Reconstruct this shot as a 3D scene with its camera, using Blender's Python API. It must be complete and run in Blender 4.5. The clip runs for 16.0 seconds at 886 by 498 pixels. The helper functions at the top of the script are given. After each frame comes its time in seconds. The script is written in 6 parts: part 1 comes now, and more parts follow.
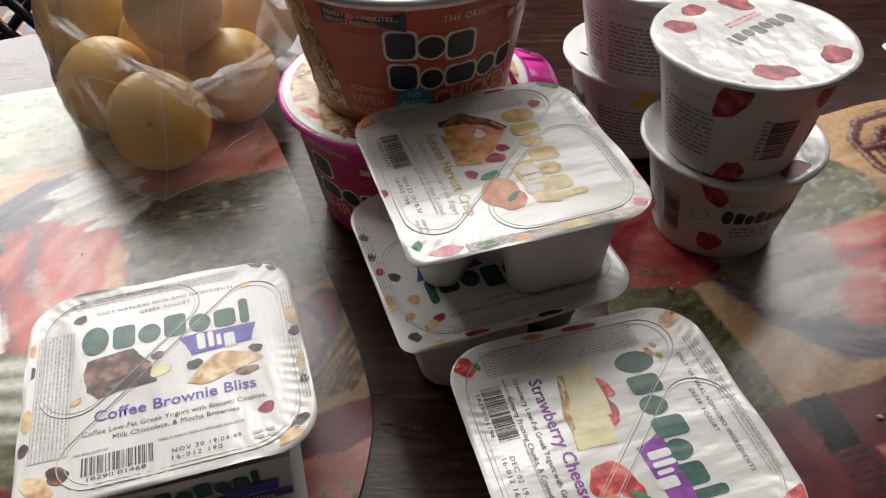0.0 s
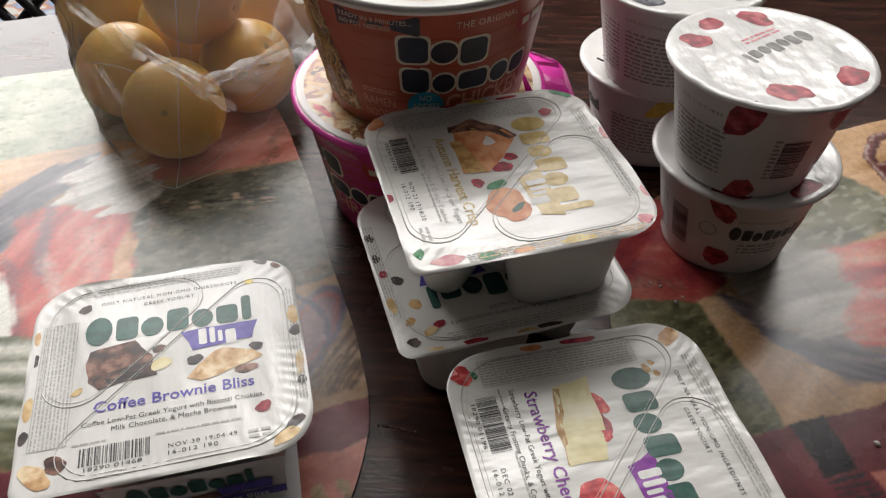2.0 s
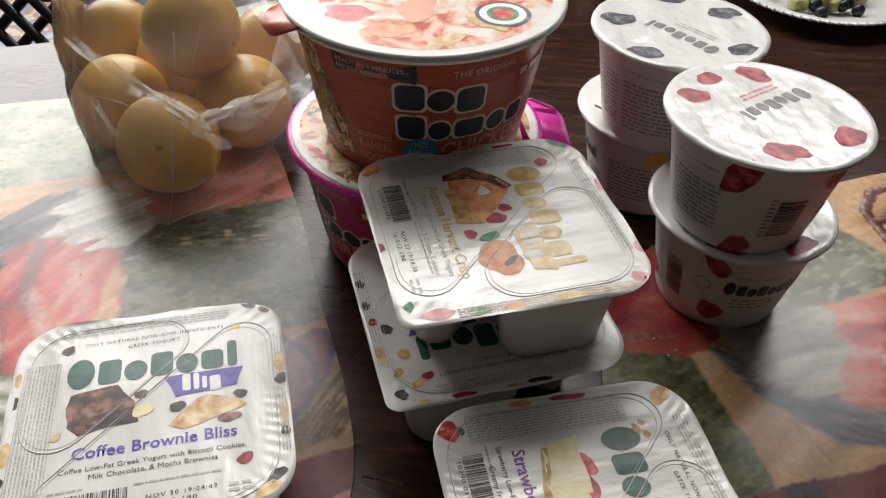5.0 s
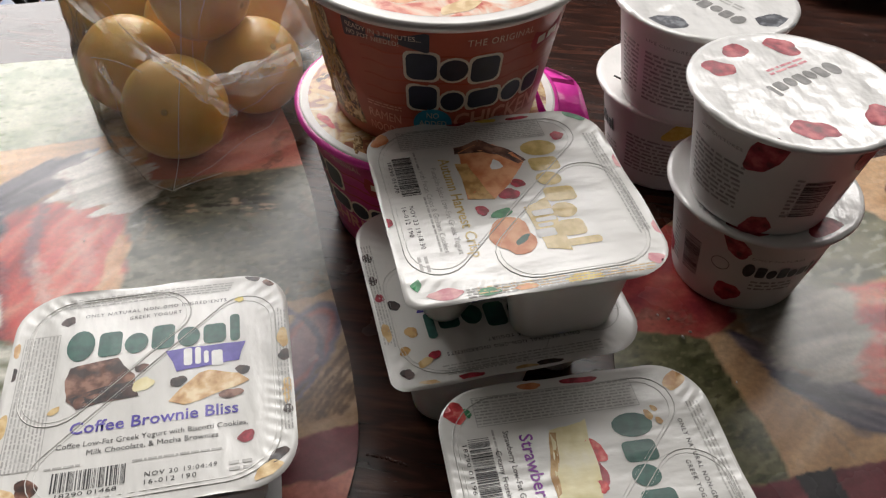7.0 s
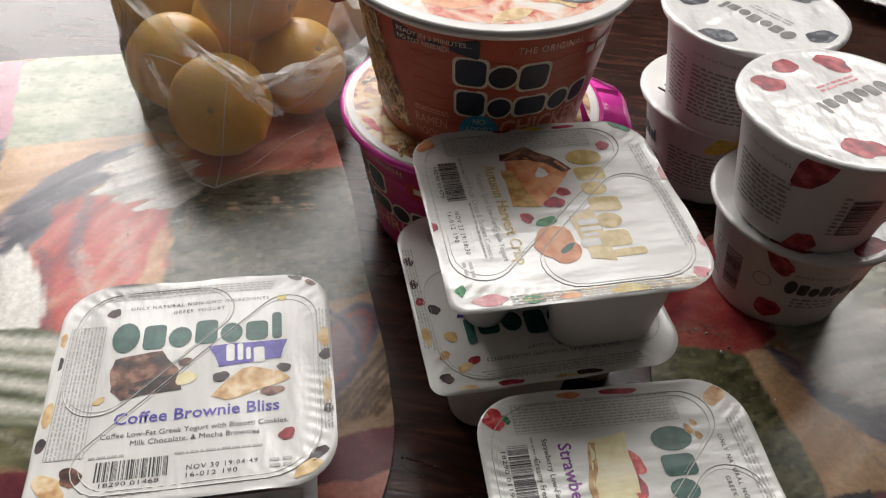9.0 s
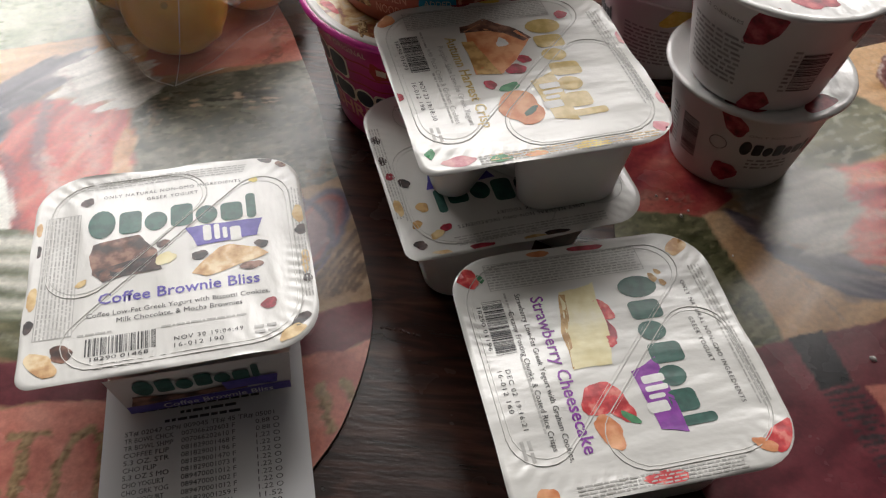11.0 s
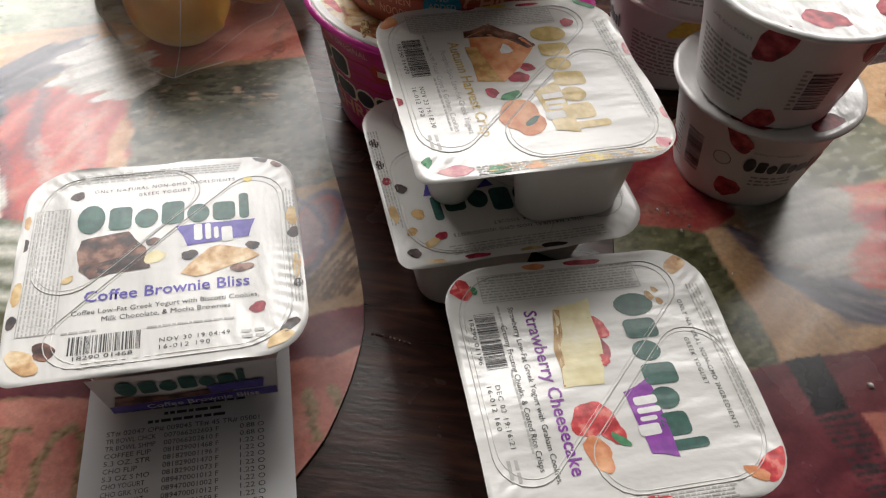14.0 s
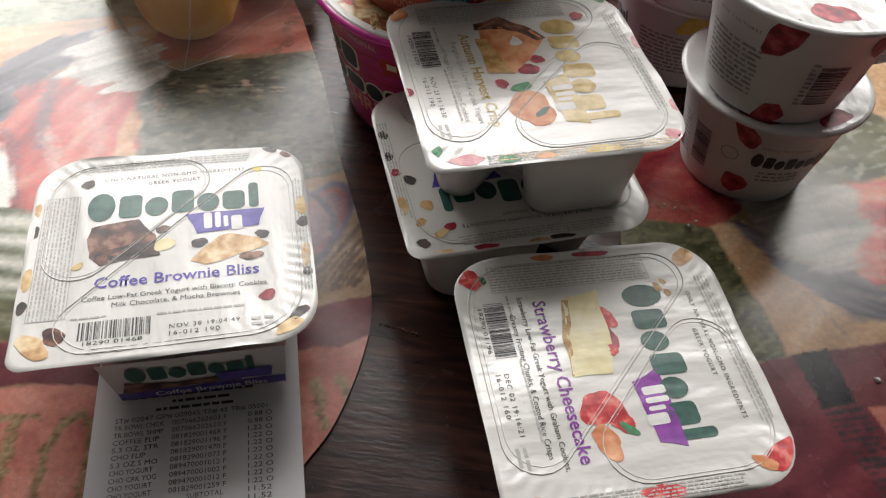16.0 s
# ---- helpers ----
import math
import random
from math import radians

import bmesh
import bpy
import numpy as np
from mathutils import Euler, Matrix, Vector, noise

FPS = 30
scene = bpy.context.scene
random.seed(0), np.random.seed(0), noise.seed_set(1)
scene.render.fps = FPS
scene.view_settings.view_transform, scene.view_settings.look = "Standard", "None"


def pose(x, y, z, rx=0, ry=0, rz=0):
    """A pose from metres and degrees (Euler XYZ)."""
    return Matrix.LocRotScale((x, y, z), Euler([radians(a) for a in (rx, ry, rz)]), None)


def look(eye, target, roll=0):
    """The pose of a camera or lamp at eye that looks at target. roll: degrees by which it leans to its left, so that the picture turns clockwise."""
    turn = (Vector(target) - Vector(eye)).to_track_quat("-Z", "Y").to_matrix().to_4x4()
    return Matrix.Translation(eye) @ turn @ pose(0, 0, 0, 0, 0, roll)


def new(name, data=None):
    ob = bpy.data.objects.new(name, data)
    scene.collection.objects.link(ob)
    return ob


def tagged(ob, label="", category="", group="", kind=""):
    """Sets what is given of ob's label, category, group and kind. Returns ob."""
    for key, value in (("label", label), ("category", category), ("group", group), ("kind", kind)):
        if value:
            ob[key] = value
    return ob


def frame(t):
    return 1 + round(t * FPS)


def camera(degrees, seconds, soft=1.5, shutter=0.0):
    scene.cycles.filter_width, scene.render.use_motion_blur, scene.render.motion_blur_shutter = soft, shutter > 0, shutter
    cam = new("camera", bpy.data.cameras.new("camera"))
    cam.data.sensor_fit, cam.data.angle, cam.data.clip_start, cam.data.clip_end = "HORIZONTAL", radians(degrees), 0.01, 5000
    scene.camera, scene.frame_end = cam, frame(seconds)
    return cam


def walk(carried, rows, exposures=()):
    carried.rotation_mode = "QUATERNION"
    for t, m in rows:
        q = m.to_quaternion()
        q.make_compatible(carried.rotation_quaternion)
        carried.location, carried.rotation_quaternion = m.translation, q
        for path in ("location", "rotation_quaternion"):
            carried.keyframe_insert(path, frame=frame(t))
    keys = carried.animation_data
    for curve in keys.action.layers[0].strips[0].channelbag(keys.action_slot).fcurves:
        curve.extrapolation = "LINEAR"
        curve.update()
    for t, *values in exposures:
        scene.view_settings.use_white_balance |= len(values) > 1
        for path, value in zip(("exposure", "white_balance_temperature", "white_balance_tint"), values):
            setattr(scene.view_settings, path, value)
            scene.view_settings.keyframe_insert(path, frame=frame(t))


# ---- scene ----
cam = camera(56.49, 16.0, 1.25)
EXPOSURE, WATTS_A, WATTS_B, WATTS_C = 0.1, 30.5, 8.6, 16.0
STOPS = ((0.0, -0.2), (1.5, -0.26), (4.0, -0.17), (7.0, -0.25), (9.5, -0.23), (10.0, -0.3), (12.5, -0.03), (16.0, -0.04))
PATH = [
    (0, (0.0754, 0.0997, 0.2946), (0.0638, 0.3972, 0.0275), -1.41),
    (0.5, (0.0739, 0.0776, 0.2992), (0.0686, 0.3777, 0.0349), -0.72),
    (1, (0.0850, 0.0880, 0.3015), (0.0772, 0.3861, 0.0349), 0.88),
    (1.5, (0.0878, 0.1020, 0.2977), (0.0728, 0.3947, 0.0255), 1.08),
    (2, (0.0805, 0.1053, 0.3019), (0.0613, 0.3975, 0.0294), 0.13),
    (2.5, (0.0874, 0.1052, 0.3051), (0.0685, 0.3998, 0.0352), -0.42),
    (3, (0.0877, 0.1070, 0.3031), (0.0722, 0.4018, 0.0332), -0.29),
    (3.5, (0.0879, 0.1059, 0.3050), (0.0748, 0.4025, 0.0369), -0.03),
    (4, (0.0852, 0.1047, 0.3137), (0.0713, 0.4057, 0.0507), 1.09),
    (4.2, (0.0824, 0.1080, 0.3123), (0.0678, 0.4091, 0.0494), 1.56),
    (6.3, (0.0808, 0.1231, 0.3052), (0.0581, 0.4163, 0.0340), 2.36),
    (6.5, (0.0767, 0.1268, 0.3066), (0.0540, 0.4166, 0.0318), 2.69),
    (7, (0.0820, 0.1271, 0.3034), (0.0591, 0.4151, 0.0268), 2.35),
    (7.5, (0.0808, 0.1249, 0.3021), (0.0596, 0.4134, 0.0259), 2.10),
    (8, (0.0821, 0.1237, 0.3082), (0.0609, 0.4138, 0.0337), 2.29),
    (8.5, (0.0832, 0.1256, 0.3042), (0.0572, 0.4150, 0.0294), 2.55),
    (9, (0.0738, 0.1252, 0.3040), (0.0398, 0.4135, 0.0288), 2.89),
    (9.5, (0.0682, 0.1299, 0.3143), (0.0298, 0.4126, 0.0339), 3.64),
    (10, (0.0725, 0.1125, 0.3117), (0.0444, 0.3819, 0.0174), 3.75),
    (10.2, (0.0726, 0.1025, 0.3071), (0.0518, 0.3659, 0.0069), 3.61),
    (12.3, (0.0758, 0.1032, 0.2871), (0.0669, 0.3694, -0.0114), 2.52),
    (12.5, (0.0746, 0.1064, 0.2855), (0.0650, 0.3722, -0.0132), 2.91),
    (13, (0.0750, 0.1079, 0.2847), (0.0653, 0.3713, -0.0162), 3.90),
    (13.5, (0.0740, 0.1107, 0.2849), (0.0619, 0.3730, -0.0169), 4.16),
    (14, (0.0756, 0.1110, 0.2940), (0.0632, 0.3737, -0.0073), 4.85),
    (14.5, (0.0729, 0.1104, 0.2929), (0.0601, 0.3736, -0.0081), 5.64),
    (15, (0.0744, 0.1083, 0.2931), (0.0608, 0.3712, -0.0081), 5.54),
    (15.5, (0.0738, 0.1072, 0.2928), (0.0601, 0.3701, -0.0084), 5.42),
    (16, (0.0730, 0.1060, 0.2908), (0.0601, 0.3702, -0.0092), 5.24),
]
walk(cam, [(t, look(eye, target, roll)) for t, eye, target, roll in PATH], [(t, EXPOSURE + stops) for t, stops in STOPS])

# ---- world and window light ----
world = bpy.data.worlds.new("sky")
scene.world = world
world.use_nodes = True
sky = world.node_tree.nodes.new("ShaderNodeTexSky")
sky.sky_type, sky.sun_disc = "NISHITA", False
sky.sun_elevation, sky.sun_rotation = radians(38), radians(20)
world.node_tree.links.new(sky.outputs[0], world.node_tree.nodes["Background"].inputs[0])
world.node_tree.nodes["Background"].inputs[1].default_value = 0.1


def window_light(x0, x1, z0, z1, y, watts, colour):
    """The sky's light in a window's opening, facing into the room."""
    lamp = bpy.data.lights.new("window_light", "AREA")
    lamp.shape, lamp.size, lamp.size_y = "RECTANGLE", x1 - x0, z1 - z0
    lamp.energy, lamp.color = watts, colour
    ob = new("window_light", lamp)
    ob.matrix_world = pose((x0 + x1) / 2, y, (z0 + z1) / 2, -90, 0, 0)
    return ob


WALL_Y = 1.35
WIN_A = (-1.05, -0.16, 0.2, 1.38)
WIN_C = (-0.16, 0.3, 0.84, 1.7)
WIN_B = (0.42, 0.94, 0.8, 1.2)
window_light(*WIN_A, WALL_Y + 0.02, WATTS_A, (1.0, 0.965, 0.935))
window_light(*WIN_B, WALL_Y + 0.02, WATTS_B, (1.0, 0.965, 0.935))
window_light(*WIN_C, WALL_Y + 0.02, WATTS_C, (1.0, 0.965, 0.935))


# ---- materials ----
def ramp(nt, fac, stops):
    r = nt.nodes.new("ShaderNodeValToRGB")
    el = r.color_ramp.elements
    while len(el) < len(stops):
        el.new(0.5)
    for e, (p, c) in zip(el, stops):
        e.position, e.color = p, (*c, 1)
    nt.links.new(fac, r.inputs[0])
    return r.outputs[0]


def noise_tex(nt, scale, detail=4, stretch=(1, 1, 1), turn=(0, 0, 0), distort=0.0):
    tc, mp, n = (nt.nodes.new(k) for k in ("ShaderNodeTexCoord", "ShaderNodeMapping", "ShaderNodeTexNoise"))
    mp.inputs["Scale"].default_value, mp.inputs["Rotation"].default_value = stretch, turn
    n.inputs["Scale"].default_value, n.inputs["Detail"].default_value, n.inputs["Distortion"].default_value = scale, detail, distort
    nt.links.new(tc.outputs["Object"], mp.inputs[0])
    nt.links.new(mp.outputs[0], n.inputs[0])
    return n.outputs["Fac"]


def material(name, stops, rough=0.5, metal=0.0, scale=80, detail=5, stretch=(1, 1, 1), turn=(0, 0, 0), distort=0.0,
             bumps=(), coat=0.0, spec=0.5, sss=0.0, rough_var=0.0):
    """Colour from noise through stops; bumps: rows of (scale, height in metres, stretch, turn)."""
    m = bpy.data.materials.new(name)
    m.use_nodes = True
    nt = m.node_tree
    b = nt.nodes["Principled BSDF"]
    if len(stops) == 1:
        c = stops[0]
        stops = [(0.3, tuple(v * 0.86 for v in c)), (0.7, tuple(min(1, v * 1.1) for v in c))]
    nt.links.new(ramp(nt, noise_tex(nt, scale, detail, stretch, turn, distort), stops), b.inputs["Base Color"])
    b.inputs["Roughness"].default_value, b.inputs["Metallic"].default_value = rough, metal
    b.inputs["Specular IOR Level"].default_value = spec
    if coat:
        b.inputs["Coat Weight"].default_value, b.inputs["Coat Roughness"].default_value = coat, 0.12
    if sss:
        b.inputs["Subsurface Weight"].default_value = sss
        b.inputs["Subsurface Scale"].default_value = 0.009
    if rough_var:
        mr = nt.nodes.new("ShaderNodeMapRange")
        mr.inputs["To Min"].default_value, mr.inputs["To Max"].default_value = rough - rough_var, rough + rough_var
        nt.links.new(noise_tex(nt, 30, 4), mr.inputs[0])
        nt.links.new(mr.outputs[0], b.inputs["Roughness"])
    last = None
    for sc, height, st, tn in bumps:
        k = nt.nodes.new("ShaderNodeBump")
        k.inputs["Distance"].default_value, k.inputs["Strength"].default_value = height, 1.0
        nt.links.new(noise_tex(nt, sc, 3, st, tn), k.inputs["Height"])
        if last:
            nt.links.new(last, k.inputs["Normal"])
        last = k.outputs[0]
    if last:
        nt.links.new(last, b.inputs["Normal"])
    return m


FOIL = ((22, 0.0042, (1, 0.35, 1), (0, 0, 0.9)), (60, 0.0012, (1, 0.25, 1), (0, 0, 0.75)), (170, 0.00025, (1, 0.45, 1), (0, 0, -0.5)))


def ink(name, *stops, rough=0.42, scale=220, detail=5, distort=0.0):
    """Print on a foil lid: it shares the foil's creases."""
    return material(name, [(0.5 + (p - 0.5) * 0.5, c) for p, c in stops], rough=rough, scale=scale, detail=detail, distort=distort, bumps=FOIL)


def plain(name, *stops, rough=0.5, scale=120, **kw):
    return material(name, list(stops), rough=rough, scale=scale, **kw)


foil = material("white_foil", [(0.25, (0.7, 0.69, 0.66)), (0.75, (0.785, 0.775, 0.74))], rough=0.25, scale=40, bumps=FOIL, rough_var=0.06, spec=0.55)
foil_crinkled = material("crinkled_foil", [(0.25, (0.74, 0.73, 0.71)), (0.75, (0.84, 0.83, 0.81))], rough=0.24, scale=40, spec=0.7, bumps=((26, 0.005, (1, 0.7, 1), (0, 0, 0.4)), (70, 0.0019, (1, 0.5, 1), (0, 0, 1.2)), (190, 0.0002, (1, 1, 1), (0, 0, 0))))
# White foil made greyer, so the colour gives the pressed seams their shading.
foil_line = material("foil_seam_shade", [(0.2, (0.56, 0.55, 0.52)), (0.8, (0.68, 0.67, 0.64))], rough=0.25, scale=90, bumps=FOIL)
ink_green = ink("dark_green_ink", (0.3, (0.012, 0.075, 0.06)), (0.7, (0.02, 0.11, 0.085)))
ink_gold = ink("gold_ink", (0.3, (0.5, 0.36, 0.11)), (0.7, (0.66, 0.5, 0.2)), rough=0.3)
ink_violet = ink("violet_ink", (0.3, (0.07, 0.05, 0.34)), (0.7, (0.11, 0.08, 0.42)))
ink_purple = ink("purple_ink", (0.3, (0.2, 0.02, 0.3)), (0.7, (0.28, 0.04, 0.38)))
ink_black = ink("black_ink", (0.3, (0.02, 0.02, 0.022)), (0.7, (0.045, 0.043, 0.045)))
ink_grey = ink("grey_ink", (0.3, (0.16, 0.155, 0.15)), (0.7, (0.26, 0.25, 0.24)))
ink_mid = ink("mid_grey_ink", (0.3, (0.27, 0.26, 0.25)), (0.7, (0.38, 0.37, 0.35)))
ink_pale = ink("pale_grey_ink", (0.3, (0.38, 0.37, 0.35)), (0.7, (0.5, 0.49, 0.47)))
ink_white = ink("white_ink", (0.3, (0.78, 0.77, 0.75)), (0.7, (0.86, 0.85, 0.83)))
ink_brownie = ink("brownie_print", (0.25, (0.035, 0.014, 0.01)), (0.5, (0.13, 0.05, 0.03)), (0.72, (0.3, 0.15, 0.1)), scale=160, detail=8)
ink_fudge = ink("fudge_print", (0.3, (0.012, 0.008, 0.008)), (0.7, (0.07, 0.035, 0.03)), scale=260)
ink_cookie = ink("cookie_print", (0.25, (0.5, 0.27, 0.11)), (0.5, (0.68, 0.45, 0.22)), (0.75, (0.82, 0.66, 0.42)), scale=170, detail=7)
ink_cream = ink("cream_print", (0.3, (0.76, 0.66, 0.34)), (0.6, (0.86, 0.78, 0.48)), (0.85, (0.9, 0.84, 0.62)), scale=90)
ink_crust = ink("crust_print", (0.3, (0.45, 0.24, 0.07)), (0.7, (0.66, 0.42, 0.16)), scale=260)
ink_red = ink("strawberry_print", (0.25, (0.42, 0.012, 0.02)), (0.55, (0.66, 0.045, 0.05)), (0.8, (0.8, 0.24, 0.2)), scale=230)
ink_crimson = ink("cranberry_print", (0.3, (0.22, 0.008, 0.02)), (0.7, (0.48, 0.03, 0.06)), scale=260)
ink_raspberry = ink("raspberry_print", (0.2, (0.14, 0.006, 0.018)), (0.5, (0.34, 0.02, 0.04)), (0.85, (0.52, 0.1, 0.11)), scale=190, detail=4)
ink_blackberry = ink("blackberry_print", (0.3, (0.012, 0.013, 0.022)), (0.55, (0.05, 0.054, 0.07)), (0.8, (0.17, 0.18, 0.2)), scale=240, detail=4)
ink_orange = ink("pumpkin_print", (0.25, (0.62, 0.2, 0.07)), (0.7, (0.8, 0.4, 0.2)), scale=150)
ink_leaf = ink("leaf_print", (0.3, (0.02, 0.16, 0.06)), (0.7, (0.07, 0.3, 0.13)))
ink_pink = ink("pink_print", (0.3, (0.6, 0.2, 0.24)), (0.7, (0.76, 0.4, 0.4)))
ink_nut = ink("nut_print", (0.3, (0.55, 0.34, 0.13)), (0.7, (0.74, 0.56, 0.28)))
ink_yellow = ink("yellow_print", (0.3, (0.68, 0.5, 0.06)), (0.7, (0.8, 0.66, 0.16)))
white_plastic = plain("white_plastic", (0.3, (0.78, 0.77, 0.74)), (0.7, (0.83, 0.82, 0.79)), rough=0.32, sss=0.15, scale=30, bumps=((60, 0.0002, (1, 1, 1), (0, 0, 0)),))
paper_cup = plain("white_cup_print", (0.3, (0.64, 0.635, 0.615)), (0.7, (0.71, 0.705, 0.685)), rough=0.42, scale=40, bumps=((300, 0.00006, (1, 1, 1), (0, 0, 0)),))
orange_card = plain("orange_red_card", (0.3, (0.43, 0.085, 0.05)), (0.7, (0.52, 0.125, 0.075)), rough=0.34, scale=50, bumps=((240, 0.00008, (1, 1, 1), (0, 0, 0)),))
orange_dark = plain("burnt_orange_wave", (0.3, (0.4, 0.06, 0.02)), (0.7, (0.48, 0.08, 0.03)), rough=0.34)
pink_card = plain("magenta_card", (0.3, (0.46, 0.015, 0.15)), (0.7, (0.6, 0.035, 0.24)), rough=0.34, scale=60)
pink_film = plain("magenta_foil", (0.3, (0.6, 0.02, 0.3)), (0.7, (0.8, 0.08, 0.45)), rough=0.25, scale=60, bumps=((160, 0.0008, (1, 1, 1), (0, 0, 0)),))
navy = plain("navy_print", (0.3, (0.012, 0.014, 0.03)), (0.7, (0.03, 0.034, 0.06)), rough=0.36)
cream_line = plain("cream_print_line", (0.3, (0.74, 0.64, 0.52)), (0.7, (0.82, 0.74, 0.62)), rough=0.36)
salmon = plain("salmon_print", (0.3, (0.72, 0.32, 0.22)), (0.7, (0.8, 0.42, 0.3)), rough=0.36)
blue_print = plain("blue_print", (0.3, (0.02, 0.28, 0.46)), (0.7, (0.04, 0.38, 0.58)), rough=0.36)
brand_red = plain("dark_red_print", (0.3, (0.36, 0.012, 0.02)), (0.7, (0.46, 0.03, 0.035)), rough=0.36)
noodle_dark = plain("noodle_photo", (0.4, (0.035, 0.014, 0.006)), (0.47, (0.22, 0.1, 0.03)), (0.55, (0.55, 0.37, 0.15)), (0.64, (0.74, 0.6, 0.36)), rough=0.36, scale=150, detail=6, distort=2.5)
noodle_tan = plain("noodle_strand", (0.3, (0.6, 0.36, 0.12)), (0.7, (0.8, 0.6, 0.3)), rough=0.36)
lid_photo = plain("chicken_photo", (0.38, (0.55, 0.08, 0.05)), (0.45, (0.76, 0.34, 0.22)), (0.53, (0.8, 0.6, 0.48)), (0.62, (0.82, 0.77, 0.7)), rough=0.3, scale=70, detail=6, distort=1.2,
                  bumps=((70, 0.0005, (1, 1, 1), (0, 0, 0)),))
shrimp_photo = plain("shrimp_photo", (0.38, (0.3, 0.09, 0.04)), (0.46, (0.56, 0.33, 0.13)), (0.55, (0.72, 0.54, 0.28)), (0.66, (0.78, 0.68, 0.54)), rough=0.3, scale=80, detail=6, distort=1.5,
                     bumps=((70, 0.0004, (1, 1, 1), (0, 0, 0)),))
rim_white = plain("white_rim", (0.3, (0.76, 0.74, 0.71)), (0.7, (0.84, 0.82, 0.79)), rough=0.3)
peel = material("orange_peel", [(0.3, (0.47, 0.25, 0.03)), (0.52, (0.62, 0.36, 0.05)), (0.72, (0.76, 0.5, 0.1))], rough=0.34, scale=22, detail=6, sss=0.3,
                bumps=((420, 0.00035, (1, 1, 1), (0, 0, 0)), (60, 0.0002, (1, 1, 1), (0, 0, 0))))
stem_mat = plain("stem_scar", (0.3, (0.26, 0.17, 0.04)), (0.7, (0.36, 0.25, 0.06)), rough=0.8)
receipt_paper = plain("thermal_paper", (0.3, (0.66, 0.66, 0.67)), (0.7, (0.74, 0.74, 0.75)), rough=0.5, scale=30, bumps=((45, 0.0006, (1, 0.4, 1), (0, 0, 0.3)),))
receipt_ink = plain("thermal_ink", (0.3, (0.03, 0.03, 0.035)), (0.7, (0.09, 0.09, 0.1)), rough=0.6)
wood = material("dark_table_wood", [(0.3, (0.013, 0.005, 0.0034)), (0.46, (0.027, 0.0095, 0.006)), (0.58, (0.046, 0.016, 0.01)), (0.75, (0.078, 0.031, 0.019))], rough=0.26, spec=0.32, scale=26, detail=9,
                stretch=(1, 7, 1), turn=(0, 0, 1.1), distort=0.8, rough_var=0.07,
                bumps=((60, 0.0001, (1, 9, 1), (0, 0, 1.1)), (240, 0.00006, (1, 3, 1), (0, 0, 1.3))))
metal_black = plain("black_lattice", (0.3, (0.008, 0.008, 0.009)), (0.7, (0.02, 0.02, 0.022)), rough=0.5)
china = plain("white_china", (0.3, (0.74, 0.74, 0.74)), (0.7, (0.8, 0.8, 0.8)), rough=0.15, coat=0.4)
# Unseen room surfaces: walls dark to cut fill light, ceiling paler to return some.
wall_low_bounce = plain("wall_low_bounce", (0.3, (0.05, 0.047, 0.044)), (0.7, (0.068, 0.064, 0.06)), rough=0.8, scale=6)
ceiling_bounce = plain("ceiling_bounce", (0.3, (0.19, 0.181, 0.172)), (0.7, (0.23, 0.22, 0.21)), rough=0.8, scale=6)
floor_mat = plain("dark_floor", (0.3, (0.05, 0.045, 0.04)), (0.7, (0.09, 0.08, 0.07)), rough=0.6, scale=6)
frame_white = plain("window_frame_paint", (0.3, (0.7, 0.7, 0.68)), (0.7, (0.76, 0.76, 0.74)), rough=0.4, scale=20)


art_back = plain("mat_edge", (0.3, (0.1, 0.07, 0.05)), (0.7, (0.16, 0.11, 0.08)), rough=0.5)


def film_material(milky):
    m = bpy.data.materials.new("clear_film")
    m.use_nodes = True
    nt = m.node_tree
    nt.nodes.remove(nt.nodes["Principled BSDF"])
    clear, gloss, haze, mix1, mix2, fr = (nt.nodes.new(k) for k in ("ShaderNodeBsdfTransparent", "ShaderNodeBsdfGlossy", "ShaderNodeBsdfTranslucent", "ShaderNodeMixShader", "ShaderNodeMixShader", "ShaderNodeFresnel"))
    clear.inputs[0].default_value = (0.99, 0.99, 0.99, 1)
    gloss.inputs["Roughness"].default_value = 0.16
    haze.inputs[0].default_value = (0.85, 0.85, 0.83, 1)
    fr.inputs["IOR"].default_value = 1.22
    mix1.inputs[0].default_value = milky
    k = nt.nodes.new("ShaderNodeBump")
    k.inputs["Distance"].default_value = 0.004
    nt.links.new(noise_tex(nt, 60, 3, (1, 1, 0.4)), k.inputs["Height"])
    nt.links.new(k.outputs[0], gloss.inputs["Normal"])
    for a, b in ((clear.outputs[0], mix1.inputs[1]), (haze.outputs[0], mix1.inputs[2]), (fr.outputs[0], mix2.inputs[0]),
                 (mix1.outputs[0], mix2.inputs[1]), (gloss.outputs[0], mix2.inputs[2]), (mix2.outputs[0], nt.nodes["Material Output"].inputs[0])):
        nt.links.new(a, b)
    return m


film_clear = film_material(0.1)


